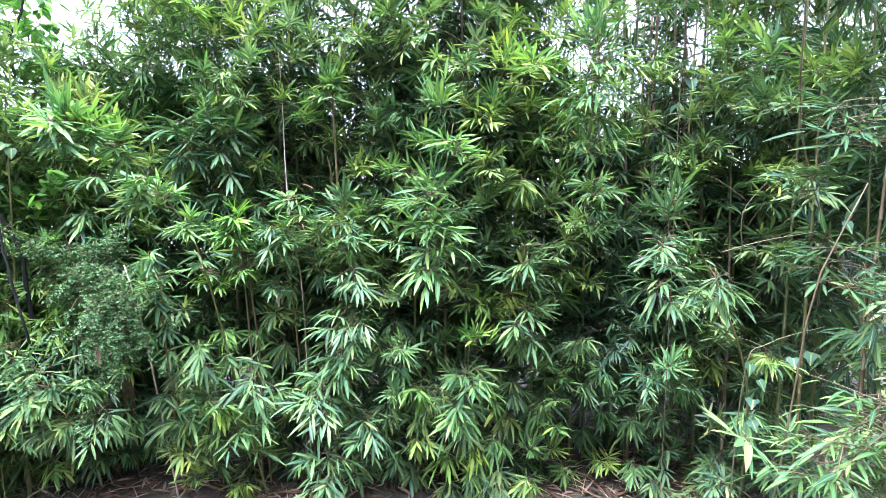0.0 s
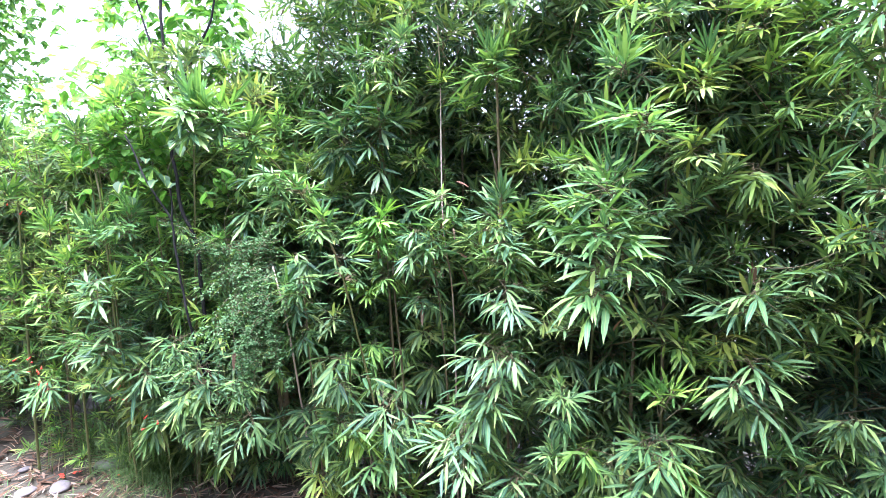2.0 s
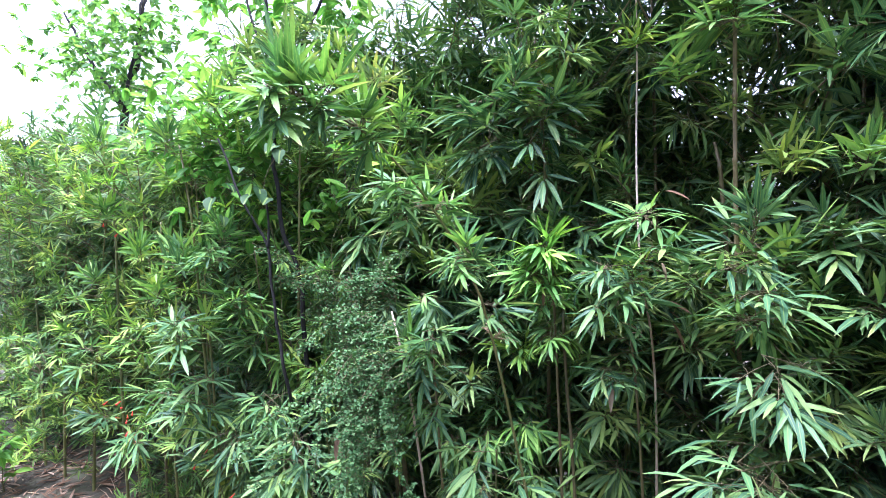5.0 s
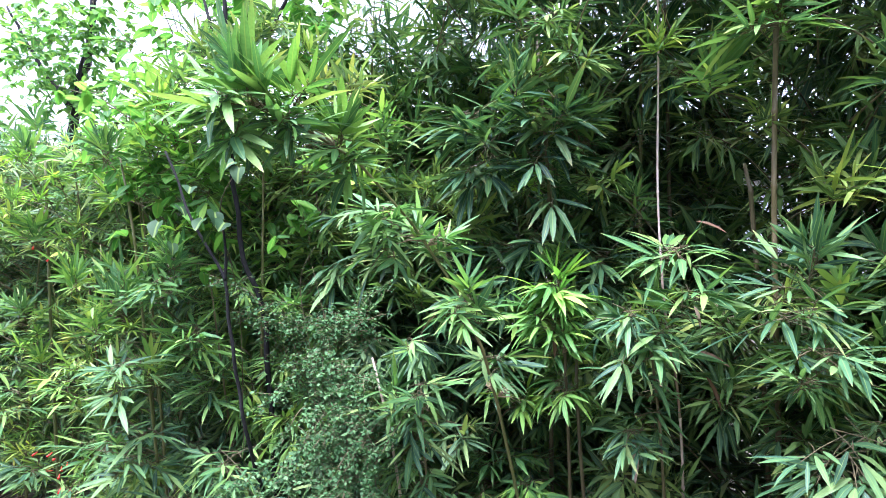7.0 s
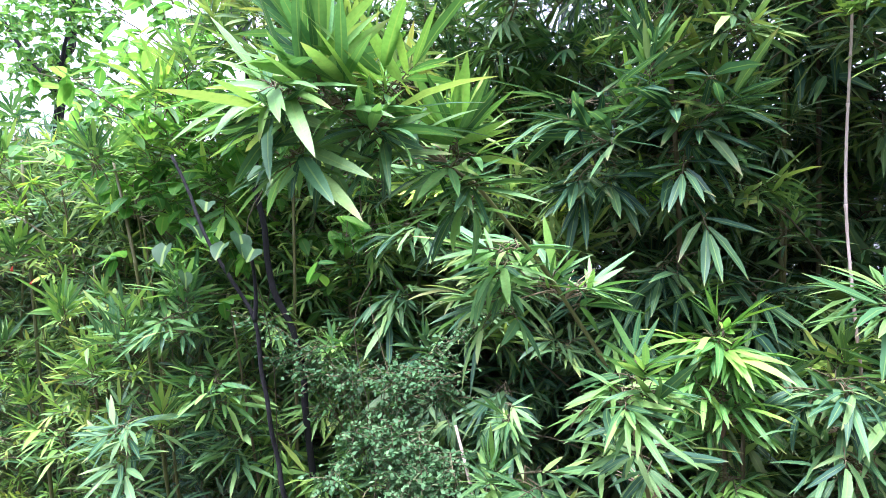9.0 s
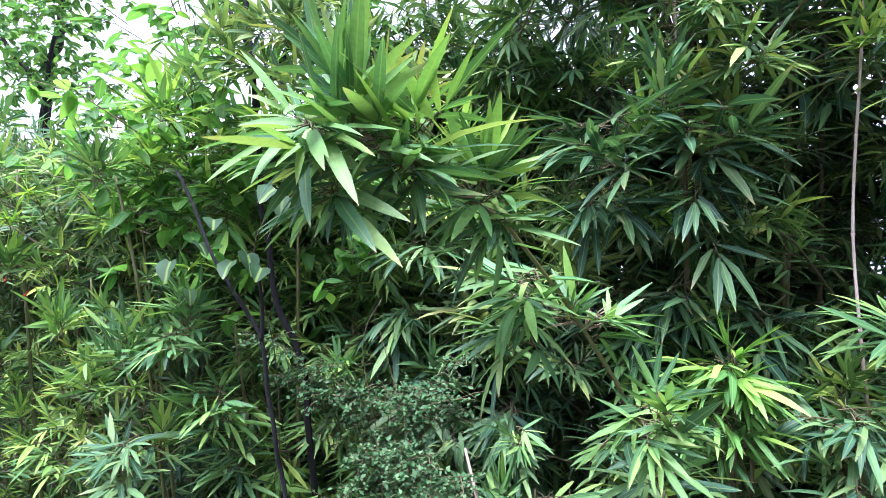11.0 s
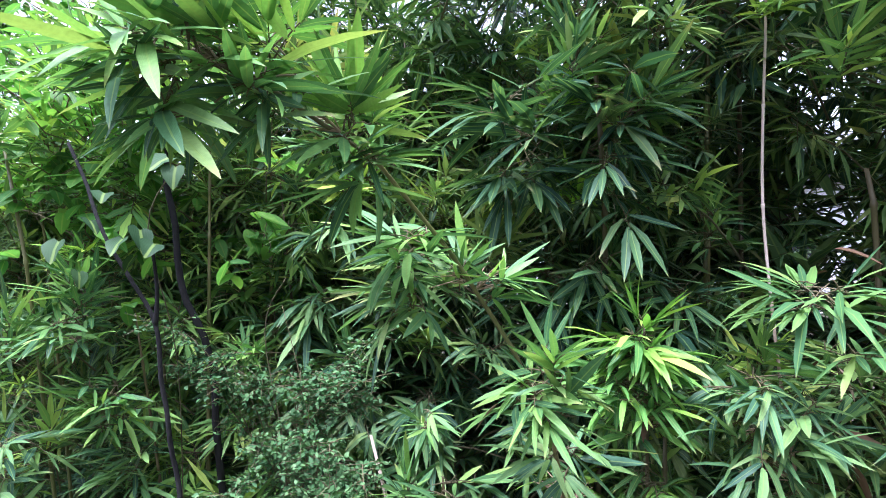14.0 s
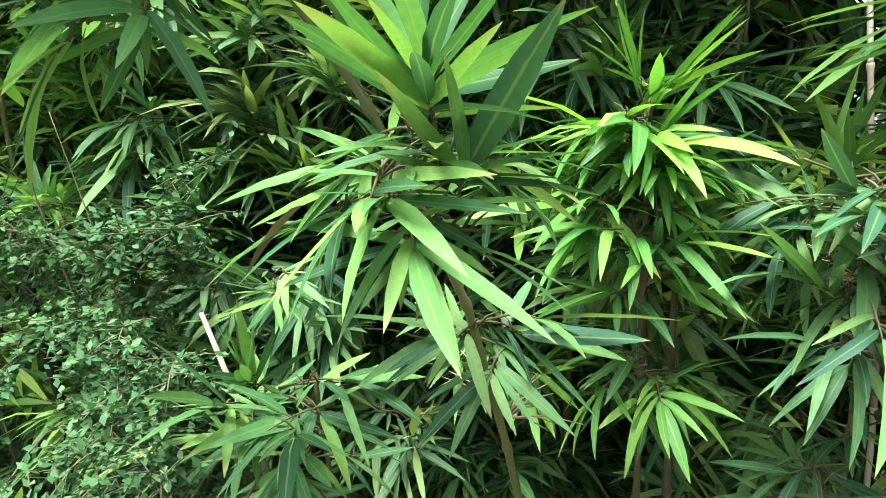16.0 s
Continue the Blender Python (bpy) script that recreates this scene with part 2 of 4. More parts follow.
def thing(name, place, label, category, group="", kind=""):
    ob = new(name)
    ob.empty_display_size = 0.05
    ob.location = place
    return tagged(ob, label, category, group, kind)


rng = random.Random(7)


def uni(a, b):
    return rng.uniform(a, b)


def facing(d, twist):
    """An upward normal for a leaf along d, turned about it by twist."""
    d = d.normalized()
    up = Vector((0, 0, 1)) - d * d.z
    up = up.normalized() if up.length > 0.2 else Vector((0, -1, 0.2)).normalized()
    return Matrix.Rotation(twist, 3, d) @ up


# ---------------------------------------------------------------- leaf tufts
# Each hangs on a short twig; its front is -y.


def hand(twig, count, size, wide=68, loose=0.24, sag=(0.15, 0.8)):
    """The leaves of one twig, like the fingers of a hand: start, direction, normal, length, width, droop of each."""
    axis = twig.normalized()
    across = axis.cross(Vector((0, 0, 1)))
    across = across.normalized() if across.length > 0.25 else Vector((uni(-1, 1), uni(-1, 0), 0)).normalized()
    across = Matrix.Rotation(uni(-0.45, 0.45), 3, axis) @ across
    above = across.cross(axis).normalized()
    out = []
    for i in range(count):
        back = i / max(1, count - 1)
        ang = radians(4 + wide * back + rng.gauss(0, 7)) * (1 if i % 2 else -1)
        d = axis * math.cos(ang) + across * math.sin(ang) + above * rng.gauss(0.05, loose)
        d.normalize()
        n = above - d * above.dot(d)
        n = Matrix.Rotation(uni(-0.4, 0.4), 3, d) @ n.normalized()
        length = size * uni(0.62, 1.2) * (1.0 - 0.22 * back)
        out.append((twig * (1.0 - 0.6 * back), d, n, length, length * uni(0.112, 0.172), uni(*sag) * (1.0 if d.z < 0.6 else 0.3)))
    return out


PLAIN_SHAPE = ((0.0, 0.3), (0.32, 1.0), (0.72, 0.72))
FAR_SHAPE = ((0.0, 0.3), (0.42, 1.0))


def spray_mesh(name, twigs, leaves, low, high, reach, size, shape):
    """The growth of one node: a side branch out of the hedge towards -y, and twigs all round its end, each a hand of leaves."""
    soup = Soup()
    sway = uni(-0.05, 0.05)
    line = smooth_line([(sway, 0.28, -0.14), (sway * 0.4, 0.12, -0.03), (0, 0.0, 0.0)], 3)
    add_tube(soup, line, [0.0032 - 0.0003 * i for i in range(len(line))], 4, 1)
    for i in range(twigs):
        az = radians(-90 + (i + uni(0.1, 0.9)) / twigs * 250 - 125)
        el = radians(uni(low, high))
        out = Vector((math.cos(az) * math.cos(el), math.sin(az) * math.cos(el), math.sin(el)))
        start = line[-1 - rng.randint(0, 1)] + Vector((0, 0, uni(-0.03, 0.03)))
        twig = out * reach * uni(0.35, 1.1)
        add_tube(soup, [start, start + twig * 0.55 + Vector((0, 0, 0.006)), start + twig], [0.0016, 0.0013, 0.0007], 3, 1)
        for p, d, n, length, width, droop in hand(twig, rng.randint(leaves - 1, leaves + 1), size):
            add_leaf(soup, start + p, d, n, length, width, droop, 0.22, 0, shape, uni(-0.2, 0.2))
    return soup.mesh(name, (LEAF, TWIG))


HANGING = [spray_mesh("hanging_spray", 12, 7, -76, 0, 0.095, 0.118, PLAIN_SHAPE) for _ in range(14)]
LEVEL = [spray_mesh("level_spray", 12, 7, -30, 50, 0.090, 0.104, PLAIN_SHAPE) for _ in range(16)]
CROWN = [spray_mesh("crown_spray", 11, 6, 5, 78, 0.080, 0.100, PLAIN_SHAPE) for _ in range(12)]
STAR = [spray_mesh("star_spray", 6, 6, -15, 70, 0.045, 0.086, PLAIN_SHAPE) for _ in range(12)]
INNER = [spray_mesh("inner_spray", 12, 7, -70, 70, 0.22, 0.16, FAR_SHAPE) for _ in range(8)]
MIDDLE = [spray_mesh("middle_spray", 11, 7, -50, 50, 0.12, 0.112, FAR_SHAPE) for _ in range(10)]

# ---------------------------------------------------------------- hedge plan
MAIN = ((-7.0, 3.5), (-5.0, 3.3), (-3.6, 3.2), (-2.6, 3.14), (-1.9, 3.08), (-1.2, 3.08), (-0.5, 3.14), (0.2, 3.12), (0.9, 2.98), (1.4, 2.98), (2.2, 2.95), (4.4, 3.1))
SIDE = ((2.05, 3.05), (2.2, 2.45), (2.22, 2.0), (2.3, 1.3), (2.6, 0.5), (3.1, -0.4))


def line_length(line):
    return sum(math.dist(a, b) for a, b in zip(line, line[1:]))


def hedge_at(line, s):
    """A point of a hedge's front line at s metres from its end, and the way into the hedge."""
    for a, b in zip(line, line[1:]):
        g = math.dist(a, b)
        if s <= g:
            t = s / g
            dx, dy = (b[0] - a[0]) / g, (b[1] - a[1]) / g
            return Vector((a[0] + (b[0] - a[0]) * t, a[1] + (b[1] - a[1]) * t, 0)), Vector((-dy, dx, 0))
        s -= g
    return Vector((*line[-1], 0)), Vector((0, 1, 0))


def hedge_top(x, y):
    """The height of the hedge: a low stretch, then a slope up to the tall one."""
    if x < -1.75:
        return 2.0 + 0.10 * math.sin(x * 5.1) + max(0, -2.6 - x) * 0.10
    for x0, z0, x1, z1 in ((-1.75, 2.0, -1.2, 2.45), (-1.2, 2.45, -0.75, 2.75), (-0.75, 2.75, 0.0, 3.5)):
        if x < x1:
            return z0 + (z1 - z0) * (x - x0) / (x1 - x0)
    return 3.5


# Hollows in the leaves: x, z and half sizes along both.
HOLLOWS = ((0.28, 1.80, 0.07, 0.24), (-0.02, 1.92, 0.12, 0.20), (0.52, 2.08, 0.22, 0.30), (-0.35, 1.68, 0.16, 0.10), (-0.28, 1.05, 0.22, 0.10), (1.12, 1.88, 0.12, 0.18), (1.30, 1.22, 0.10, 0.14), (0.72, 1.05, 0.10, 0.16), (-0.75, 0.62, 0.22, 0.16),
           (1.75, 1.55, 0.14, 0.34), (1.80, 0.95, 0.22, 0.26), (0.12, 1.62, 0.10, 0.16), (-2.05, 1.62, 0.14, 0.12), (0.16, 1.12, 0.16, 0.10), (-1.95, 0.72, 0.14, 0.10), (-0.55, 1.30, 0.12, 0.10))

# Thin places at the back of the hedge.
THIN = ((0.22, 1.85, 0.26, 0.38), (-0.02, 1.60, 0.12, 0.16), (1.95, 2.0, 0.35, 0.4))


def hollow(x, z):
    return any(((x - a) / c) ** 2 + ((z - b) / e) ** 2 < 1 for a, b, c, e in HOLLOWS)


# ---------------------------------------------------------------- ground
ground_soup = Soup()
xs = sorted({*[-300, -120, -50, -20, -10], *[round(-7 + 0.25 * i, 2) for i in range(49)], *[8, 20, 50, 120, 300]})
ys = sorted({*[-300, -120, -50, -20, -8, -3, -1, 0], *[round(0.5 + 0.2 * i, 2) for i in range(26)], *[7, 9, 12, 20, 50, 120, 300]})
for y in ys:
    for x in xs:
        near = abs(x) < 7 and -1 < y < 6
        h = 0.018 * noise.noise(Vector((x * 1.3, y * 1.3, 0))) + 0.008 * noise.noise(Vector((x * 5, y * 5, 3))) if near else 0.0
        h += 0.07 * min(1, max(0, (y - 2.75) / 0.8)) if near else (0.07 if y > 3.5 else 0)
        ground_soup.v.append((x, y, h - 0.03))
for j in range(len(ys) - 1):
    for i in range(len(xs) - 1):
        a = j * len(xs) + i
        ground_soup.face((a, a + 1, a + 1 + len(xs), a + len(xs)), ((0, 0), (1, 0), (1, 1), (0, 1)))
tagged(new("ground", ground_soup.mesh("ground", (GROUND,))), "damp brown soil with mossy patches and leaf litter", "ground", kind="structure")

# ---------------------------------------------------------------- the hedge: culms, each a thing, with their tufts
LABELS = ("slender green bamboo with drooping leaf tufts in the hedge", "dense leafy bamboo culm standing in the garden hedge", "thin bamboo culm with dark green leaves, growing in the hedge")
culm_meshes = {}
for key, high in (("tall", 3.55), ("low", 2.15)):
    culm_meshes[key] = []
    for _ in range(6):
        soup = Soup()
        lean, bow = uni(-0.16, 0.16), uni(-0.12, 0.05)
        add_culm(soup, smooth_line([(0, 0, -0.03), (lean * 0.25, bow * 0.1, high * 0.35), (lean * 0.6, bow * 0.5, high * 0.7), (lean, bow, high)], 4), uni(0.007, 0.011), 0.003, 0.19, 7)
        culm_meshes[key].append(soup.mesh("culm", (CULM if rng.random() < 0.6 else CULM_BROWN,)))

plants = []
for line in (MAIN, SIDE):
    s = 0.0
    while s < line_length(line):
        for deep in (uni(0.18, 0.40), uni(0.60, 1.0)):
            p, inward = hedge_at(line, s + uni(-0.05, 0.05))
            if -0.9 < p.x < 0.6:
                deep += 0.22
            q = p + inward * deep
            low = q.x < -1.5
            base = thing("bamboo", (q.x, q.y, 0.02), LABELS[len(plants) % 3], "bamboo", "bamboo of the hedge")
            top = hedge_top(q.x, q.y)
            part("culm", rng.choice(culm_meshes["low" if low else "tall"]), base, pose(0, 0, 0, 0, 0, uni(0, 360)) @ Matrix.Diagonal((1, 1, top / (2.15 if low else 3.55) * uni(0.85, 1.0), 1)))
            plants.append((q.x, q.y, base))
        s += 0.19 if -3 < p.x < 2.4 else 0.34


def owner(x, y):
    return min(plants, key=lambda p: (p[0] - x) ** 2 + (p[1] - y) ** 2)[2]


def tone_at(x, z, layer):
    """A tuft's leaf colour: young and old growth plus painted light and shade."""
    k = noise.noise(Vector((x * 1.9, z * 1.9, 5.0)))
    # low stretch: yellower growth, with open-sky brightness painted in
    if x < -1.7:
        c = (1.55 + 0.7 * k, 1.45 + 0.5 * k, 0.85)
    # round the black stems: light painted in by a raised tone
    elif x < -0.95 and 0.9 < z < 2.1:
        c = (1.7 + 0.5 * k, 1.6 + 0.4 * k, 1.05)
    else:
        c = (1.12 + 0.5 * k, 1.08 + 0.35 * k, 0.92)
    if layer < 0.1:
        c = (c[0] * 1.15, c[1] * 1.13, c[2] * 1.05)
    # second layer behind the stems also lifted, painted light again
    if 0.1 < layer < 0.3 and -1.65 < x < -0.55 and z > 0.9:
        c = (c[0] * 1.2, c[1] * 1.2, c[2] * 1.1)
    # deeper tufts: older growth, with the hedge's inner shade put into the colour
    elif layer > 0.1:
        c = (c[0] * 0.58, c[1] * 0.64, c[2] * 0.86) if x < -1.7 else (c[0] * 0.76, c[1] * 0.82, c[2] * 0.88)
    # middle stretch brightened by tone, standing in for light on it
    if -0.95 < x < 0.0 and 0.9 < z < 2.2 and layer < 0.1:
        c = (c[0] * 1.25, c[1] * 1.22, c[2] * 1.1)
    # upper tufts: yellower new growth, with top light painted in
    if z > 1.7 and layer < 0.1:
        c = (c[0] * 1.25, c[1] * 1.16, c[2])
    # right end and side hedge: shade painted in by a lower tone
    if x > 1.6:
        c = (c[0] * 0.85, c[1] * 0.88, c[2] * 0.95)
    if layer < 0.1 and rng.random() < 0.18:
        c = (c[0] * 1.5, c[1] * 1.32, c[2] * 0.88)
    c = (min(c[0], c[1] * 1.18), c[1], c[2])
    return tuple(min(2.6, max(0.5, v * uni(0.9, 1.1))) for v in c)


def fill(line, count, near, far, thin, scale, first=0.0, gap=0.0, last=99.0):
    taken = []
    for _ in range(count):
        s = uni(first, min(last, line_length(line)))
        p, inward = hedge_at(line, s)
        if (p.x < -4.4 or p.x > 2.6) and rng.random() < 0.5:
            continue
        if p.x > 2.9 and near < 0.4 and line is MAIN:
            continue
        top = hedge_top(p.x, p.y)
        z = uni(0.07 if p.x > -0.35 or p.x < -1.6 else 0.16, top)
        if near > 0.4 and rng.random() < 0.5:
            z = uni(0.6, min(top, 2.3))
        if near > 0.4 and line is MAIN and any(((p.x - a) / c) ** 2 + ((z - b) / e) ** 2 < 1 for a, b, c, e in THIN) and rng.random() < 0.3:
            continue
        lump = noise.noise(Vector((s * 2.3, z * 2.3, 1.5)))
        deep = uni(near, far) - 0.26 * lump
        if near < 0.1 and (hollow(p.x, z) or lump < -0.30):
            continue
        if near < 0.4 and -3.65 < p.x < -3.2 and z < 1.3 and rng.random() < 0.9:
            continue
        if rng.random() < thin * (0.5 - lump):
            continue
        if 1.75 < p.x < 2.35 and z > 2.05 and line is MAIN and rng.random() < 0.85:
            continue
        if -0.8 < p.x < 0.35 and z > 1.55:
            deep += 0.12
        if p.x < -0.5 and z < 0.5:
            deep += 0.16 if p.x > -2.4 else 0.05
            z += 0.06 if p.x > -2.4 else 0.0
        if -1.0 < p.x < 0.5 and 0.8 < z < 2.0:
            deep = max(deep, 0.16)
        apart = gap * (0.78 if p.x < -1.7 else 1.0)
        if any(abs(s - a) < apart and math.hypot(s - a, z - b) < apart for a, b in taken):
            continue
        taken.append((s, z))
        q = p + inward * deep
        if -1.62 < q.x < -1.08 and 0.9 < z < 1.95 and q.y < 3.22 and rng.random() < 0.9:
            continue
        if -1.10 < q.x < -0.58 and 0.78 < z < 1.9 and q.y < 3.16 and rng.random() < 0.88:
            continue
        kind = INNER if near > 0.4 else MIDDLE if near > 0.1 and p.x > -1.6 and rng.random() < 0.8 else STAR if p.x < -1.7 or -1.62 < q.x < -0.95 and 0.9 < z < 2.0 else HANGING if z < 0.95 and rng.random() < 0.65 else (CROWN if rng.random() < 0.35 + 0.3 * (z > 1.9) else (HANGING if rng.random() < 0.1 else LEVEL))
        size = scale * uni(0.8, 1.12) * (0.95 if kind is STAR else 1.0)
        turn = math.degrees(math.atan2(-inward.y, -inward.x)) + 90 + uni(-65, 65)
        base = owner(q.x, q.y)
        m = pose(q.x - base.location.x, q.y - base.location.y, z - base.location.z, uni(-14, 14), uni(-14, 14), turn) @ Matrix.Diagonal((size, size, size, 1))
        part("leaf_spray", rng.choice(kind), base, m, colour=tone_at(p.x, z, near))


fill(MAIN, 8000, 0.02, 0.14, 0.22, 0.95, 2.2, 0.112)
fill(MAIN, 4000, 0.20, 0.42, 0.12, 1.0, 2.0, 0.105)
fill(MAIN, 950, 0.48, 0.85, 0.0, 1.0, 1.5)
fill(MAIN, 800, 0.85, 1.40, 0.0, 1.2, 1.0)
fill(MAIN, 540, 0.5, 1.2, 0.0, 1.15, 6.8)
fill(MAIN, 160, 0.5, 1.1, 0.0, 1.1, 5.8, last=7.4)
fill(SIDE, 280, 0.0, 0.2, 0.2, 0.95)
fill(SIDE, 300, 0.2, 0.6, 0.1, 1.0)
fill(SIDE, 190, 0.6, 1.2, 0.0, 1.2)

# ---------------------------------------------------------------- nearer bamboo, leaf by leaf
hero_leaves = []
for droop in (0.15, 0.35, 0.6, 0.85, 1.1):
    for wide in (0.105, 0.125, 0.145, 0.175):
        soup = Soup()
        add_leaf(soup, Vector((0.012, 0, 0)), Vector((1, 0, 0)), Vector((0, 0, 1)), 1.0, wide, droop, curl=uni(-0.2, 0.2))
        hero_leaves.append((droop, wide, soup.mesh("leaf", (LEAF,))))


def leafy_twig(base, place, twig, count, size, tone, single, sag):
    """A twig from place along the given way, with its hand of leaves."""
    soup = Soup()
    add_tube(soup, smooth_line([-twig * 0.35, twig * 0.4 + Vector((0, 0, 0.005)), twig], 3), [0.0012, 0.0012, 0.0011, 0.0010, 0.0009, 0.0008, 0.0006], 5)
    for k in range(3):
        f = twig * uni(0.2, 0.8)
        tip = f + Vector((uni(-0.018, 0.018), uni(-0.018, 0.018), uni(-0.01, 0.02)))
        add_tube(soup, [f, (f + tip) / 2 + Vector((0, 0, 0.003)), tip], [0.0011, 0.001, 0.0004], 4)
    local = Matrix.Translation(Vector(place) - base.location)
    leaves = hand(twig, count, size, sag=sag)
    if not single:
        for f in range(len(soup.mat)):
            soup.mat[f] = 1
        for p, d, n, length, width, droop in leaves:
            add_leaf(soup, p + d * 0.008, d, n, length, width, droop, 0.22, 0, PLAIN_SHAPE, uni(-0.2, 0.2))
        return part("leaf_tuft", soup.mesh("leaf_tuft", (LEAF, TWIG)), base, local, colour=tone)
    tuft = part("leaf_tuft", soup.mesh("tuft_twig", (TWIG,)), base, local)
    for p, d, n, length, width, droop in leaves:
        side = n.cross(d).normalized()
        m = Matrix((d, side, d.cross(side))).transposed().to_4x4()
        me = min(hero_leaves, key=lambda h: abs(h[0] - droop) + 5 * abs(h[1] - width / length) + rng.random() * 0.2)[2]
        k = uni(0.8, 1.2)
        part("leaf", me, tuft, Matrix.Translation(p) @ m @ Matrix.Diagonal((length, length, length, 1)), colour=tuple(c * k for c in tone))
    return tuft


BRIGHT, LUSH = (1.36, 1.5, 1.0), (1.15, 1.22, 1.05)
# SHADED carries the shade at the side hedge in its leaf tone
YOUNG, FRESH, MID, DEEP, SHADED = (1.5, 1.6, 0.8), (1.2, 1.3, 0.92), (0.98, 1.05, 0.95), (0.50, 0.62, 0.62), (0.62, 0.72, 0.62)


def near_bamboo(label, line, r0, r1, tufts, brown=False, internode=0.17, single=False):
    """A bamboo stem along a line, with tufts: place, aim, spread, number of tufts, leaves, kind, leaf length, tone."""
    base = thing("bamboo", line[0], label, "bamboo", "bamboo in front of the hedge")
    o = Vector(line[0])
    soup = Soup()
    add_culm(soup, [p - o for p in smooth_line(line, 5)], r0, r1, internode, 10)
    part("culm", soup.mesh("culm", (CULM_BROWN if brown else CULM,)), base)
    for place, aim, spread, number, leaves, kind, size, tone in tufts:
        low, high = {"up": (32, 84), "fan": (-24, 34), "hang": (-52, 0), "mop": (-38, 34)}[kind]
        hands = max(2, round(number * 2.6))
        for i in range(hands):
            az = radians(aim - 135 + 270 * (i + uni(-0.2, 1.2)) / hands)
            el = radians(uni(low, high))
            way = Vector((math.cos(az) * math.cos(el), math.sin(az) * math.cos(el), math.sin(el)))
            off = Vector((uni(-0.3, 0.3), uni(-0.3, 0.3), uni(-0.6, 0.6))) * spread
            leafy_twig(base, Vector(place) + off, way * max(0.02, spread * uni(0.4, 1.2)), rng.randint(5, 7), size * 0.80, tone, single, (0.1, 0.45) if kind == "up" else (0.4, 1.2) if kind == "mop" else (0.1, 0.6))
    return base


near_bamboo("arching green bamboo with long bright leaves leaning out of the hedge",
            [(-0.12, 3.2, 0), (-0.24, 3.1, 0.7), (-0.318, 2.98, 1.235), (-0.35, 2.92, 1.42), (-0.40, 2.88, 1.55), (-0.45, 2.85, 1.64), (-0.51, 2.76, 1.76), (-0.567, 2.67, 1.845), (-0.64, 2.58, 1.90), (-0.72, 2.52, 1.915)], 0.0056, 0.0026,
            [((-0.68, 2.53, 1.94), -140, 0.05, 3, 11, "up", 0.150, BRIGHT), ((-0.71, 2.52, 1.91), -165, 0.06, 5, 11, "fan", 0.14, BRIGHT), ((-0.62, 2.60, 1.91), -100, 0.05, 2, 9, "up", 0.14, YOUNG),
             ((-0.70, 2.53, 1.88), -150, 0.06, 4, 11, "hang", 0.125, LUSH), ((-0.62, 2.60, 1.87), -110, 0.05, 4, 11, "hang", 0.115, LUSH), ((-0.65, 2.56, 1.90), -100, 0.05, 3, 11, "fan", 0.14, BRIGHT),
             ((-0.56, 2.67, 1.86), -70, 0.03, 2, 9, "up", 0.13, YOUNG), ((-0.56, 2.67, 1.83), -110, 0.04, 3, 11, "fan", 0.125, BRIGHT), ((-0.55, 2.69, 1.80), -130, 0.04, 2, 11, "hang", 0.13, LUSH),
             ((-0.53, 2.82, 1.70), -140, 0.05, 4, 11, "fan", 0.13, BRIGHT), ((-0.55, 2.84, 1.64), -150, 0.05, 3, 10, "hang", 0.13, LUSH), ((-0.47, 2.84, 1.66), -60, 0.025, 1, 9, "up", 0.10, YOUNG), ((-0.43, 2.86, 1.64), -40, 0.03, 2, 10, "fan", 0.11, BRIGHT),
             ((-0.335, 2.81, 1.53), -100, 0.03, 1, 9, "up", 0.120, BRIGHT), ((-0.35, 2.81, 1.505), -140, 0.045, 4, 11, "fan", 0.100, BRIGHT), ((-0.32, 2.81, 1.50), -60, 0.035, 2, 10, "fan", 0.100, LUSH), ((-0.33, 2.82, 1.48), -90, 0.035, 1, 10, "hang", 0.078, LUSH),
             ((-0.33, 2.95, 1.36), -70, 0.04, 2, 10, "fan", 0.12, LUSH)], single=True)
near_bamboo("young bamboo with yellow-green leaf clusters in front of the hedge", [(-0.16, 3.3, 0), (-0.18, 3.22, 0.7), (-0.195, 3.17, 1.2), (-0.21, 3.14, 1.56)], 0.006, 0.0035,
            [((-0.21, 3.12, 1.55), -90, 0.03, 1.5, 9, "up", 0.120, (1.65, 1.85, 0.72)), ((-0.22, 3.11, 1.51), -100, 0.06, 7, 11, "mop", 0.128, (1.52, 1.72, 0.72)), ((-0.22, 3.11, 1.45), -110, 0.065, 6, 11, "mop", 0.122, (1.45, 1.66, 0.72)), ((-0.205, 3.12, 1.38), -90, 0.04, 2, 11, "fan", 0.11, (1.3, 1.5, 0.8)), ((-0.20, 3.12, 1.28), -90, 0.05, 4, 12, "mop", 0.105, (1.3, 1.38, 0.68))], True, single=True)
near_bamboo("leafy bamboo with bright fans of leaves at the hedge foot", [(-0.58, 3.3, 0), (-0.58, 3.16, 0.7), (-0.57, 3.06, 1.25)], 0.006, 0.003,
            [((-0.63, 3.02, 1.235), -100, 0.025, 1, 11, "up", 0.125, BRIGHT), ((-0.53, 2.99, 1.24), -90, 0.06, 4, 11, "fan", 0.12, FRESH), ((-0.63, 3.01, 1.20), -140, 0.06, 3, 11, "fan", 0.13, FRESH), ((-0.56, 3.0, 1.14), -90, 0.06, 3, 11, "hang", 0.13, MID), ((-0.54, 3.02, 1.02), -90, 0.07, 3, 11, "hang", 0.13, MID), ((-0.60, 3.06, 1.36), -110, 0.03, 2, 9, "fan", 0.09, BRIGHT)], True, single=True)
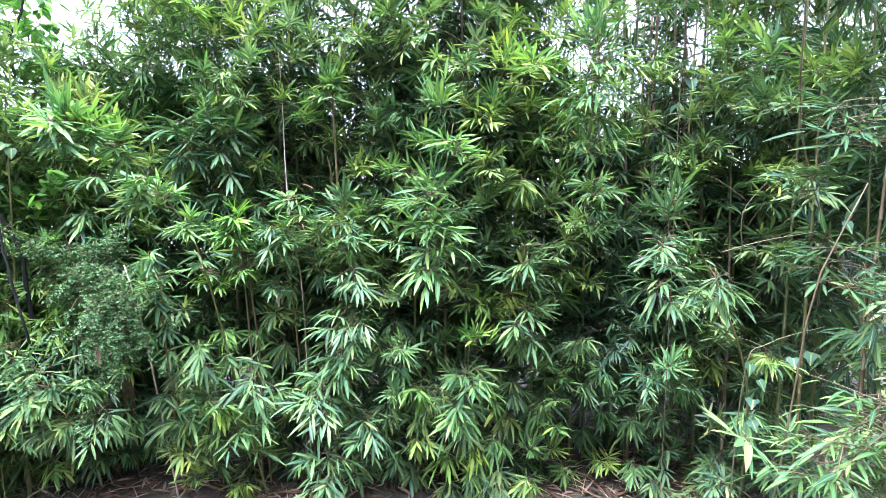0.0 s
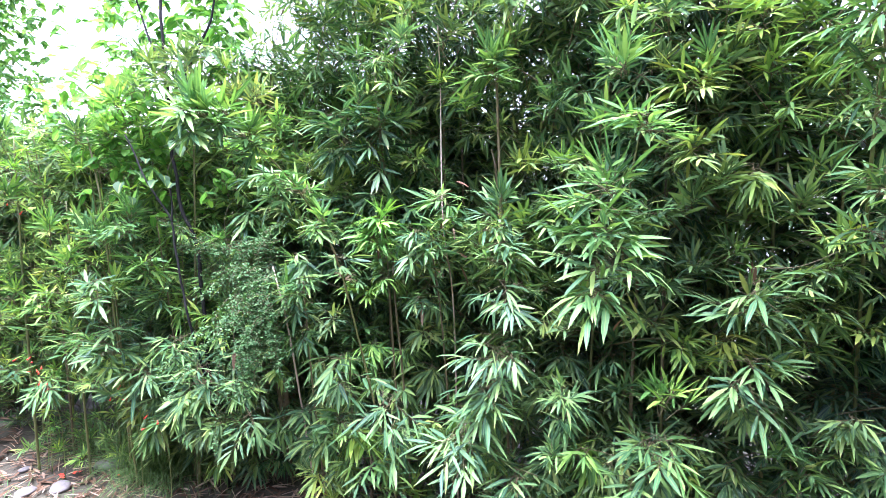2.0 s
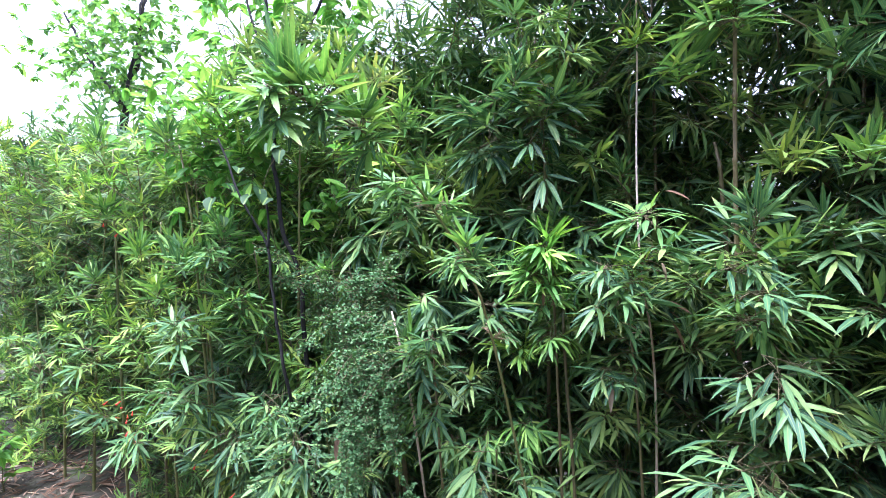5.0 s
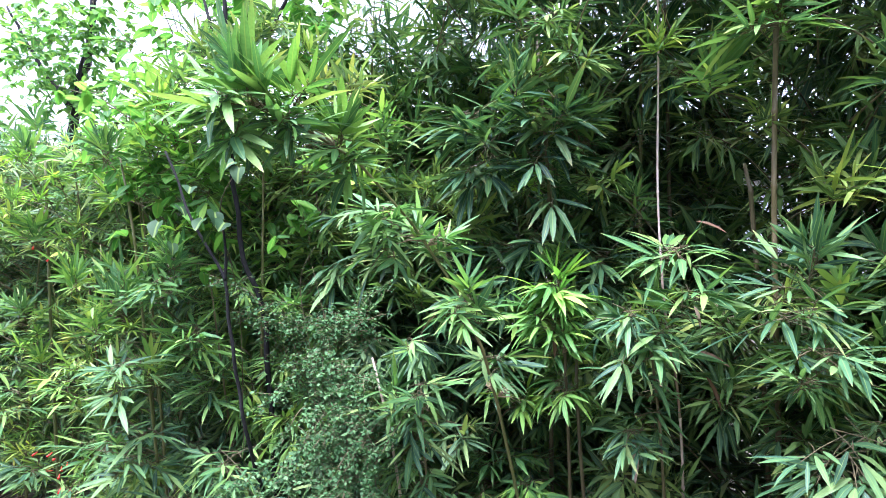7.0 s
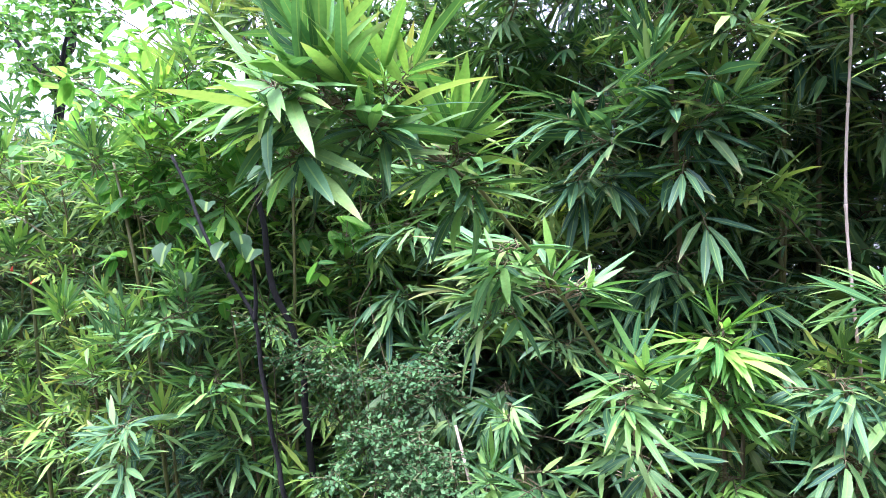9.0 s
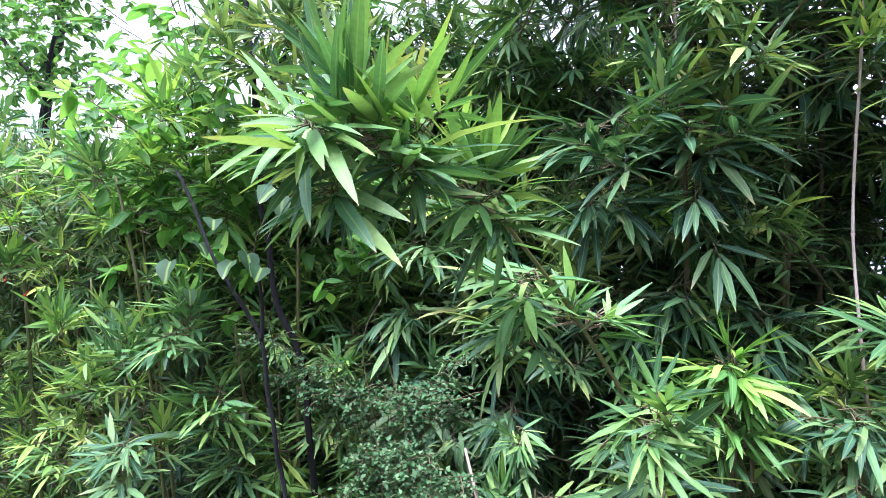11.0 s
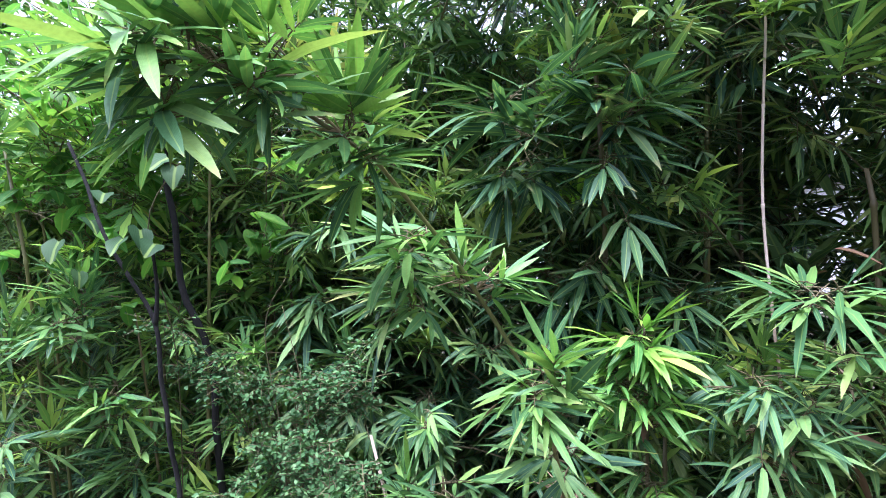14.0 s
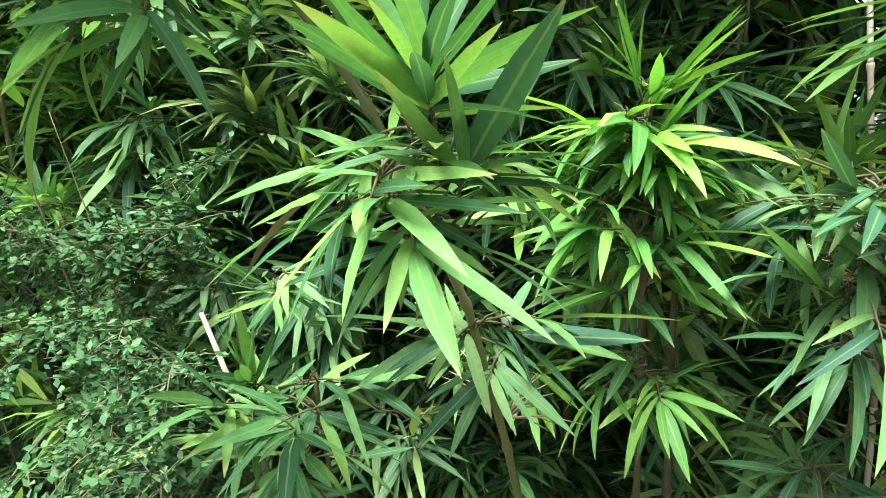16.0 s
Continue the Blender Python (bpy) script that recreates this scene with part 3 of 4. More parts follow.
near_bamboo("bamboo with broad drooping mid-green fans beside a dry cane", [(0.08, 3.35, 0), (0.06, 3.26, 0.7), (0.02, 3.18, 1.3), (-0.02, 3.13, 1.44)], 0.006, 0.003,
            [((-0.04, 3.08, 1.455), -110, 0.07, 6, 11, "mop", 0.118, MID), ((-0.02, 3.06, 1.38), -100, 0.06, 4, 11, "mop", 0.12, MID), ((0.05, 3.09, 1.43), -60, 0.05, 3, 11, "fan", 0.11, LUSH), ((0.02, 3.12, 1.27), -80, 0.05, 2, 11, "fan", 0.11, MID), ((-0.03, 3.10, 1.18), -100, 0.05, 3, 11, "hang", 0.10, MID)], True, single=True)
near_bamboo("tall brown-stemmed bamboo with a leaf crown and full lower fans", [(0.34, 3.4, 0), (0.31, 3.34, 1.0), (0.275, 3.31, 1.72), (0.26, 3.26, 2.2)], 0.0085, 0.006,
            [((0.26, 3.22, 2.18), -90, 0.06, 4, 11, "up", 0.135, FRESH), ((0.24, 3.2, 2.12), -120, 0.07, 4, 11, "fan", 0.14, FRESH), ((0.31, 3.10, 1.60), -90, 0.06, 4, 12, "up", 0.13, MID), ((0.30, 3.08, 1.52), -100, 0.09, 5, 12, "fan", 0.14, MID), ((0.33, 3.03, 1.40), -90, 0.09, 6, 12, "fan", 0.125, MID),
             ((0.36, 2.98, 1.26), -80, 0.09, 5, 12, "hang", 0.125, MID), ((0.06, 3.12, 1.62), -130, 0.06, 4, 12, "fan", 0.14, FRESH), ((0.10, 3.10, 1.51), -110, 0.06, 3, 12, "fan", 0.13, FRESH)], True)
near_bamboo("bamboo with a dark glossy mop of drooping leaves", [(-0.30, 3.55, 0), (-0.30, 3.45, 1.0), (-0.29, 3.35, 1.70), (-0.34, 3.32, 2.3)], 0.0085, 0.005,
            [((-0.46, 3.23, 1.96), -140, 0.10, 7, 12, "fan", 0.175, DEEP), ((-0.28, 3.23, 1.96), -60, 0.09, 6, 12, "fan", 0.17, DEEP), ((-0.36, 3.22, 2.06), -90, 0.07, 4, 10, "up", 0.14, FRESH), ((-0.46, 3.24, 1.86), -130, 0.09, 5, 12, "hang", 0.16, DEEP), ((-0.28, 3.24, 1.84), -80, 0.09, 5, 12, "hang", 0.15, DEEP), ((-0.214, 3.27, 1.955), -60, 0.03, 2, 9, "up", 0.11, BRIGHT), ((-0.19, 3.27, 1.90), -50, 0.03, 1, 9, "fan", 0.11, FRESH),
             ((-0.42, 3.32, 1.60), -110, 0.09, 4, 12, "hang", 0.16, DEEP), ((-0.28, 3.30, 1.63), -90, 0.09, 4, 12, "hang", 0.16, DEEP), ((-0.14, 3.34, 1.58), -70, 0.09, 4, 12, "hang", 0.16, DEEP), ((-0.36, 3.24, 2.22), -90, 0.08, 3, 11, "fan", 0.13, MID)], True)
near_bamboo("thin bamboo with small bright tufts deep in the hedge", [(-0.02, 3.65, 0), (-0.04, 3.58, 1.0), (-0.06, 3.53, 1.76)], 0.006, 0.003,
            [((-0.07, 3.49, 1.75), -90, 0.04, 2, 9, "up", 0.10, FRESH), ((-0.06, 3.48, 1.70), -90, 0.05, 3, 9, "fan", 0.10, FRESH)])
near_bamboo("full bamboo with bright green fans on the hedge front", [(0.86, 3.5, 0), (0.84, 3.4, 0.8), (0.80, 3.1, 1.5), (0.86, 2.98, 2.0)], 0.007, 0.004,
            [((0.73, 2.76, 1.65), -90, 0.07, 4, 12, "up", 0.14, FRESH), ((0.72, 2.74, 1.60), -110, 0.11, 7, 12, "fan", 0.15, FRESH), ((0.72, 2.72, 1.48), -110, 0.11, 7, 12, "fan", 0.15, FRESH), ((0.72, 2.69, 1.36), -100, 0.11, 7, 12, "mop", 0.15, FRESH), ((0.84, 2.72, 1.86), -90, 0.08, 5, 11, "fan", 0.13, BRIGHT), ((0.75, 2.76, 2.06), -90, 0.07, 4, 11, "up", 0.13, FRESH)])
near_bamboo("bamboo with long hanging leaf curtains near the ground", [(0.36, 3.5, 0), (0.36, 3.3, 0.6), (0.38, 3.06, 1.0)], 0.006, 0.003,
            [((0.34, 2.99, 1.02), -90, 0.12, 7, 12, "mop", 0.135, MID), ((0.30, 3.0, 0.86), -90, 0.14, 7, 12, "hang", 0.14, MID), ((0.22, 3.0, 0.66), -90, 0.14, 7, 12, "hang", 0.165, MID), ((0.42, 3.0, 0.46), -90, 0.13, 6, 12, "hang", 0.155, MID), ((0.24, 2.95, 0.30), -90, 0.12, 5, 12, "hang", 0.15, MID)])
near_bamboo("bamboo with a bright yellow-green hanging spray low on the hedge", [(1.0, 3.45, 0), (0.98, 3.25, 0.5), (0.95, 2.98, 0.95)], 0.005, 0.003,
            [((0.94, 2.82, 0.92), -90, 0.07, 4, 12, "up", 0.13, YOUNG), ((0.92, 2.78, 0.78), -90, 0.09, 5, 12, "hang", 0.15, FRESH), ((0.86, 2.78, 0.62), -100, 0.08, 5, 12, "hang", 0.15, FRESH), ((1.40, 2.96, 0.42), -90, 0.03, 2, 10, "fan", 0.11, YOUNG), ((1.40, 2.96, 0.58), -90, 0.03, 1, 9, "fan", 0.10, YOUNG)])
near_bamboo("bamboo with layered dark green fans on the hedge front", [(1.28, 3.5, 0), (1.26, 3.35, 0.8), (1.22, 3.0, 1.35)], 0.006, 0.003,
            [((1.22, 2.90, 1.30), -90, 0.12, 5, 12, "fan", 0.145, MID), ((1.20, 2.88, 1.05), -90, 0.11, 6, 12, "hang", 0.155, MID), ((1.05, 2.92, 2.06), -90, 0.07, 3, 10, "up", 0.13, FRESH), ((1.16, 2.60, 2.20), -120, 0.05, 3, 11, "fan", 0.15, YOUNG)])
near_bamboo("tall full-leaved bamboo bulging from the hedge top", [(1.75, 3.4, 0), (1.66, 3.25, 1.0), (1.52, 2.9, 1.8), (1.42, 2.58, 2.4)], 0.008, 0.005,
            [((1.36, 2.46, 2.24), -100, 0.11, 8, 12, "up", 0.125, FRESH), ((1.36, 2.46, 2.12), -110, 0.12, 9, 12, "mop", 0.125, FRESH), ((1.38, 2.50, 1.98), -105, 0.11, 8, 12, "mop", 0.12, FRESH), ((1.42, 2.58, 1.84), -100, 0.10, 7, 11, "fan", 0.115, FRESH), ((1.48, 2.70, 1.68), -90, 0.08, 6, 11, "fan", 0.11, FRESH), ((1.47, 2.70, 1.50), -90, 0.07, 5, 11, "fan", 0.105, FRESH)])
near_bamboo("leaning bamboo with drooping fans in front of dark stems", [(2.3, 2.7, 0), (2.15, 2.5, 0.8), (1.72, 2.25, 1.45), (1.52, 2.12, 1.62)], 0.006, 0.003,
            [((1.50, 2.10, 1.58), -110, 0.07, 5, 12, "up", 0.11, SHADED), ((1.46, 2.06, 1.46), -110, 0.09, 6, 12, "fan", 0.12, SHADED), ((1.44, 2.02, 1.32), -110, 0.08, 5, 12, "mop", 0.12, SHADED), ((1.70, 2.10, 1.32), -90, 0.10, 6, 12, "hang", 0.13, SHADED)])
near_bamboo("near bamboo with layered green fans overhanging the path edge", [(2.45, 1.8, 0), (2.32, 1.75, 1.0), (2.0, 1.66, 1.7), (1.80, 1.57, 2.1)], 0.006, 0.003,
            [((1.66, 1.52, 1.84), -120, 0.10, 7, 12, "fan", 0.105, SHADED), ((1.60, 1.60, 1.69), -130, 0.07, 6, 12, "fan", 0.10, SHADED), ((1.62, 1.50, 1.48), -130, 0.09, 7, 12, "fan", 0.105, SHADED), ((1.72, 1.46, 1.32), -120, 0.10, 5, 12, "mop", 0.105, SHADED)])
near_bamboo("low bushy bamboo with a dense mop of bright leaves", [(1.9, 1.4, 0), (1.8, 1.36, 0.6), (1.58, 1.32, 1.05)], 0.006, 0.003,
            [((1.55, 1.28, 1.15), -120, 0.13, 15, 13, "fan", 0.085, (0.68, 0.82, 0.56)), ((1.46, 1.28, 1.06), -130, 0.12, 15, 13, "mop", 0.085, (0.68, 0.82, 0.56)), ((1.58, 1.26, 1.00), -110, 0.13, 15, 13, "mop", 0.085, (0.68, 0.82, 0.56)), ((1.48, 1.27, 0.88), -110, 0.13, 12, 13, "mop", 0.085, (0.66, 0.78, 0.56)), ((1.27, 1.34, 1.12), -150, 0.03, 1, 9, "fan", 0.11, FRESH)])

near_bamboo("slim bamboo with small bright tufts behind black stems", [(-1.10, 3.5, 0), (-1.10, 3.42, 0.9), (-1.12, 3.36, 1.55), (-1.14, 3.34, 1.85)], 0.006, 0.003,
            [((-1.08, 3.36, 1.80), -90, 0.06, 4, 9, "up", 0.13, FRESH), ((-1.12, 3.36, 1.61), -90, 0.07, 4, 9, "fan", 0.13, BRIGHT), ((-1.18, 3.36, 1.45), -100, 0.08, 4, 9, "fan", 0.14, FRESH), ((-0.98, 3.28, 1.53), -80, 0.07, 4, 9, "mop", 0.14, LUSH), ((-1.04, 3.33, 1.33), -90, 0.08, 4, 9, "mop", 0.14, FRESH), ((-0.92, 3.26, 1.72), -80, 0.06, 3, 9, "mop", 0.14, LUSH)], True)
near_bamboo("leafy bamboo with spiky fresh green fans beside black stems", [(-1.48, 3.4, 0), (-1.47, 3.26, 0.9), (-1.46, 3.16, 1.5)], 0.006, 0.003,
            [((-1.52, 3.06, 1.54), -100, 0.06, 4, 9, "up", 0.13, BRIGHT), ((-1.54, 3.06, 1.46), -120, 0.07, 5, 9, "fan", 0.13, BRIGHT), ((-1.44, 3.08, 1.28), -110, 0.08, 6, 9, "fan", 0.14, BRIGHT), ((-1.72, 3.10, 1.40), -100, 0.07, 4, 9, "up", 0.13, BRIGHT), ((-1.42, 3.12, 1.12), -100, 0.08, 4, 9, "fan", 0.14, LUSH)], True)
near_bamboo("slim bamboo with star-shaped yellow-green leaf tufts", [(-2.42, 3.22, 0), (-2.41, 3.18, 1.0), (-2.40, 3.16, 2.0)], 0.008, 0.005,
            [((-2.40, 3.10, 1.95), -80, 0.05, 3, 11, "up", 0.13, FRESH), ((-2.40, 3.10, 1.62), -80, 0.06, 3, 11, "up", 0.13, YOUNG), ((-2.46, 3.10, 1.28), -80, 0.07, 3, 11, "up", 0.13, FRESH), ((-2.48, 3.08, 0.92), -80, 0.08, 4, 11, "fan", 0.13, FRESH), ((-2.38, 3.08, 0.66), -80, 0.08, 4, 11, "fan", 0.13, MID)])
near_bamboo("bushy bamboo with bright yellow-green tufts in the low hedge", [(-2.08, 3.26, 0), (-2.06, 3.2, 0.9), (-2.05, 3.16, 1.6)], 0.007, 0.004,
            [((-2.06, 3.06, 1.44), -80, 0.05, 3, 11, "up", 0.13, YOUNG), ((-1.97, 3.08, 1.24), -80, 0.08, 4, 11, "up", 0.13, YOUNG), ((-2.12, 3.08, 1.02), -80, 0.08, 5, 11, "fan", 0.13, YOUNG), ((-1.92, 3.08, 0.84), -80, 0.08, 4, 11, "fan", 0.13, FRESH), ((-2.15, 3.08, 0.60), -80, 0.10, 5, 11, "hang", 0.13, FRESH)])
near_bamboo("bamboo with pale leaf fans beside black stems", [(-1.72, 3.24, 0), (-1.70, 3.12, 0.9), (-1.68, 3.04, 1.6), (-1.75, 3.02, 2.0)], 0.007, 0.004,
            [((-1.66, 2.98, 1.42), -80, 0.07, 4, 11, "up", 0.14, FRESH), ((-1.62, 2.96, 1.18), -80, 0.10, 5, 11, "fan", 0.15, MID), ((-1.60, 2.98, 0.92), -80, 0.12, 6, 11, "fan", 0.15, MID), ((-1.76, 3.0, 1.90), -90, 0.07, 4, 11, "up", 0.13, FRESH), ((-1.45, 3.02, 0.74), -80, 0.10, 4, 11, "hang", 0.15, MID)])
near_bamboo("bamboo with low hanging fans over the soil", [(-0.42, 3.42, 0), (-0.40, 3.22, 0.5), (-0.36, 3.1, 0.9)], 0.005, 0.003,
            [((-0.36, 3.02, 0.86), -90, 0.12, 4, 12, "hang", 0.15, MID), ((-0.34, 3.0, 0.60), -90, 0.08, 3, 11, "fan", 0.13, FRESH), ((-0.12, 3.0, 0.72), -90, 0.13, 5, 12, "hang", 0.15, MID), ((-0.22, 3.04, 0.42), -90, 0.12, 4, 12, "hang", 0.14, FRESH), ((-0.58, 3.1, 0.62), -90, 0.10, 4, 12, "hang", 0.14, MID)])
near_bamboo("bamboo with drooping dark fans under the shrub", [(-1.12, 3.45, 0), (-1.10, 3.25, 0.5), (-1.08, 3.15, 0.8)], 0.005, 0.003,
            [((-1.10, 3.06, 0.72), -90, 0.12, 5, 12, "hang", 0.14, MID), ((-1.30, 3.08, 0.52), -90, 0.10, 4, 12, "fan", 0.13, FRESH), ((-1.24, 3.06, 0.92), -90, 0.10, 4, 11, "fan", 0.13, FRESH), ((-1.12, 3.02, 0.78), -90, 0.09, 4, 11, "fan", 0.13, MID), ((-0.90, 3.08, 0.56), -90, 0.12, 5, 12, "hang", 0.14, MID)])


def whisk(place, aim):
    """A worn bunch of thin bare twigs at a node."""
    base = thing("bare_twigs", place, "bunch of thin tan bare twigs at a bamboo node", "twigs", "bare twig bunches")
    for _ in range(11):
        soup = Soup()
        d = Vector((math.cos(radians(aim + uni(-35, 35))), math.sin(radians(aim + uni(-35, 35))), uni(-0.2, 0.7))).normalized() * uni(0.03, 0.075)
        add_tube(soup, [(0, 0, 0), d * 0.5 + Vector((0, 0, 0.006)), d], [0.0012, 0.0010, 0.0005], 4)
        part("twig", soup.mesh("twig", (SHEATH,)), base)


for place, aim in (((-0.325, 2.965, 1.29), 150), ((-0.32, 2.97, 1.28), 40), ((-0.452, 2.842, 1.65), -150), ((-0.448, 2.845, 1.64), 60), ((-0.567, 2.66, 1.845), 170), ((-0.66, 2.56, 1.91), -170), ((-0.205, 3.14, 1.36), 60), ((0.0, 3.15, 1.38), 200), ((0.05, 3.2, 1.28), 150), ((0.26, 3.25, 2.16), 200)):
    whisk(place, aim)

# ---------------------------------------------------------------- canes and sticks


def cane(name, line, r0, r1, mat, label, category="cane", internode=0.18):
    o = Vector(line[0])
    soup = Soup()
    add_culm(soup, [p - o for p in smooth_line(line, 4)], r0, r1, internode, 9)
    ob = new(name, soup.mesh(name, (mat,)))
    ob.location = o
    return tagged(ob, label, category)


def jointed_cane(name, line, r0, r1, mat, label, internode):
    """A cane whose internodes are parts of their own, meeting at swollen nodes."""
    base = thing(name, line[0], label, "cane")
    o = Vector(line[0])
    pts = [p - o for p in smooth_line(line, 8)]
    total = sum((b - a).length for a, b in zip(pts, pts[1:]))

    def along(dist):
        for a, b in zip(pts, pts[1:]):
            g = (b - a).length
            if dist <= g:
                return a + (b - a) * (dist / g)
            dist -= g
        return pts[-1]

    s = 0.0
    while s < total - 0.01:
        e = min(total, s + internode * uni(0.9, 1.08))
        soup = Soup()
        where = [(s, 1.12), (s + 0.005, 0.96), (s * 0.67 + e * 0.33, 0.94), (s * 0.33 + e * 0.67, 0.94), (e - 0.008, 0.98), (e - 0.002, 1.3), (e + 0.001, 1.15)]
        add_tube(soup, [along(q) for q, _ in where], [(r0 + (r1 - r0) * q / total) * w for q, w in where], 10)
        part("internode", soup.mesh("internode", (mat,)), base)
        s = e
    return base


jointed_cane("dry_cane", [(0.10, 3.33, 0.0), (0.09, 3.27, 0.9), (0.07, 3.26, 1.25), (0.04, 3.25, 1.42), (0.02, 3.27, 1.6), (0.005, 3.3, 1.82), (0.0, 3.29, 2.16), (-0.01, 3.27, 2.42)], 0.0047, 0.0024, DRY_CULM, "tall pale dry bamboo cane standing in the hedge", 0.195)
cane("cut_cane", [(-0.12, 3.3, 0.0), (-0.14, 3.2, 0.8), (-0.165, 3.15, 1.2), (-0.17, 3.148, 1.375)], 0.0056, 0.0044, CULM_BROWN, "brown cut bamboo cane with a pale top")
cane("cut_cane", [(-0.60, 3.25, 0.0), (-0.66, 3.14, 0.8), (-0.70, 3.08, 1.20), (-0.725, 3.06, 1.31)], 0.0048, 0.0042, DRY_CULM, "grey cut bamboo cane among leaves")
cane("cut_cane", [(0.36, 3.5, 0.0), (0.30, 3.46, 1.0), (0.24, 3.43, 1.72), (0.215, 3.42, 1.86)], 0.008, 0.006, CULM_BROWN, "brown cut bamboo cane beside a leaf crown")
cane("leaning_stick", [(1.30, 1.45, 0.0), (1.36, 1.38, 0.8), (1.40, 1.37, 1.17), (1.425, 1.36, 1.44), (1.475, 1.35, 1.58), (1.53, 1.35, 1.69)], 0.0032, 0.0018, CULM_BROWN, "leaning dry brown stick with knobs among leaves", "stick", 0.12)
cane("brown_cane", [(2.6, 2.3, 0.0), (2.4, 2.15, 1.0), (1.82, 1.86, 1.75), (1.66, 1.72, 2.15), (1.67, 1.7, 2.7)], 0.0035, 0.0026, CULM_BROWN, "tall brown bamboo cane rising above leaves")
for x, y, lean, r in ((1.98, 3.3, -0.12, 0.011), (2.1, 3.4, 0.05, 0.012), (2.2, 3.2, 0.16, 0.010), (1.86, 3.4, 0.2, 0.010), (2.32, 3.3, -0.08, 0.011), (2.05, 3.5, 0.14, 0.011), (2.26, 3.45, 0.03, 0.010)):
    cane("dark_cane", [(x, y, 0.0), (x + lean * 0.4, y, 1.4), (x + lean, y + 0.05, 3.4)], r, r * 0.6, CULM_BROWN, "dark brown bare bamboo cane inside the hedge")


def dry_twig(line, r, label):
    o = Vector(line[0])
    soup = Soup()
    pts = [p - o for p in smooth_line(line, 5)]
    add_tube(soup, pts, [r * (1 - 0.7 * i / len(pts)) for i in range(len(pts))], 5)
    ob = new("dry_twig", soup.mesh("dry_twig", (TWIG,)))
    ob.location = o
    return tagged(ob, label, "twig")


dry_twig([(1.10, 3.1, 1.43), (1.22, 2.95, 1.40), (1.34, 2.9, 1.41), (1.46, 2.9, 1.47)], 0.0025, "thin pale dry twig lying across bamboo leaves")
dry_twig([(1.72, 2.0, 1.46), (1.70, 1.98, 1.60), (1.78, 1.98, 1.70)], 0.0022, "grey forked dry twig in the hedge")
dry_twig([(1.66, 2.02, 1.46), (1.8, 2.0, 1.50), (2.0, 2.0, 1.53)], 0.0022, "grey dry twig among bamboo leaves")
dry_twig([(-0.98, 3.1, 0.9), (-0.94, 3.08, 1.2), (-0.98, 3.06, 1.5), (-0.94, 3.08, 1.62)], 0.0018, "thin grey dry stem in the shrub")
dry_twig([(-0.86, 3.12, 0.9), (-0.88, 3.08, 1.3), (-0.95, 3.08, 1.56)], 0.0016, "thin brown dry stem in the shrub")

# ---------------------------------------------------------------- dry leaves caught in the hedge
for x, y, z, az, el, long in ((0.76, 2.60, 1.22, -60, 55, 0.07), (-0.40, 2.79, 1.495, -150, -40, 0.05), (0.11, 3.17, 1.39, -20, -5, 0.08), (0.13, 3.18, 1.33, 10, -60, 0.09), (-0.02, 3.12, 1.16, -80, -75, 0.09), (0.10, 3.2, 1.70, -15, -8, 0.075), (0.09, 3.2, 1.66, -160, -10, 0.07), (1.20, 2.9, 1.36, -100, 70, 0.07), (-0.21, 3.08, 1.42, -80, -80, 0.06), (-0.74, 2.80, 0.99, -80, -75, 0.09), (0.10, 3.16, 1.50, -60, -50, 0.06), (0.045, 3.15, 1.47, -60, 62, 0.07), (1.20, 2.86, 1.36, -100, 70, 0.06)):
    soup = Soup()
    d = Vector((math.cos(radians(az)) * math.cos(radians(el)), math.sin(radians(az)) * math.cos(radians(el)), math.sin(radians(el))))
    add_leaf(soup, Vector((0, 0, 0)), d, facing(d, uni(-0.5, 0.5)), long, long * 0.19, 0.4, 0.6)
    ob = new("dry_leaf", soup.mesh("dry_leaf", (DRY_LEAF,)))
    ob.location = (x, y, z)
    tagged(ob, "single tan dry bamboo leaf caught on green leaves", "leaf", "dry leaves in the hedge")

# ---------------------------------------------------------------- black-stemmed tree with broad leaves


def tree(base_at, name, limbs, leaf_spots, leaf_size, tone, label, bark, category="tree"):
    base = thing(name, base_at, label, category)
    o = Vector(base_at)
    for name, line, r0, r1 in limbs:
        soup = Soup()
        pts = [p - o for p in smooth_line(line, 5)]
        pts = [p + Vector((noise.noise(p * 9) * r0 * 1.3, noise.noise(p * 9 + Vector((5, 5, 5))) * r0 * 1.3, 0)) for p in pts]
        add_tube(soup, pts, [r0 + (r1 - r0) * i / (len(pts) - 1) for i in range(len(pts))], 9)
        part(name, soup.mesh(name, (bark,)), base)
    for spot, spread, count in leaf_spots:
        soup = Soup()
        for _ in range(count):
            c = Vector((rng.gauss(0, 1), rng.gauss(0, 1), rng.gauss(0, 1))) * spread * 0.55
            tw = c + Vector((uni(-0.09, 0.09), uni(-0.09, 0.09), uni(0.02, 0.10)))
            add_tube(soup, [c * 0.6, c * 0.85 + Vector((0, 0, 0.02)), tw], [0.0022, 0.0016, 0.0008], 4, 1)
            for k in range(rng.randint(4, 7)):
                az = uni(0, 2 * math.pi)
                el = uni(-0.9, 0.35)
                d = Vector((math.cos(az) * math.cos(el), math.sin(az) * math.cos(el), math.sin(el)))
                p = c + (tw - c) * uni(0.3, 1)
                length = leaf_size * uni(0.6, 1.15)
                add_leaf(soup, p, d, facing(d, uni(-0.6, 0.6)), length, length * uni(0.42, 0.56), uni(0.1, 0.6), 0.15, 0, BROAD_SHAPE)
        part("crown", soup.mesh("crown", (BROAD_LEAF, TWIG)), base, Matrix.Translation(Vector(spot) - o), colour=tone)
    return base


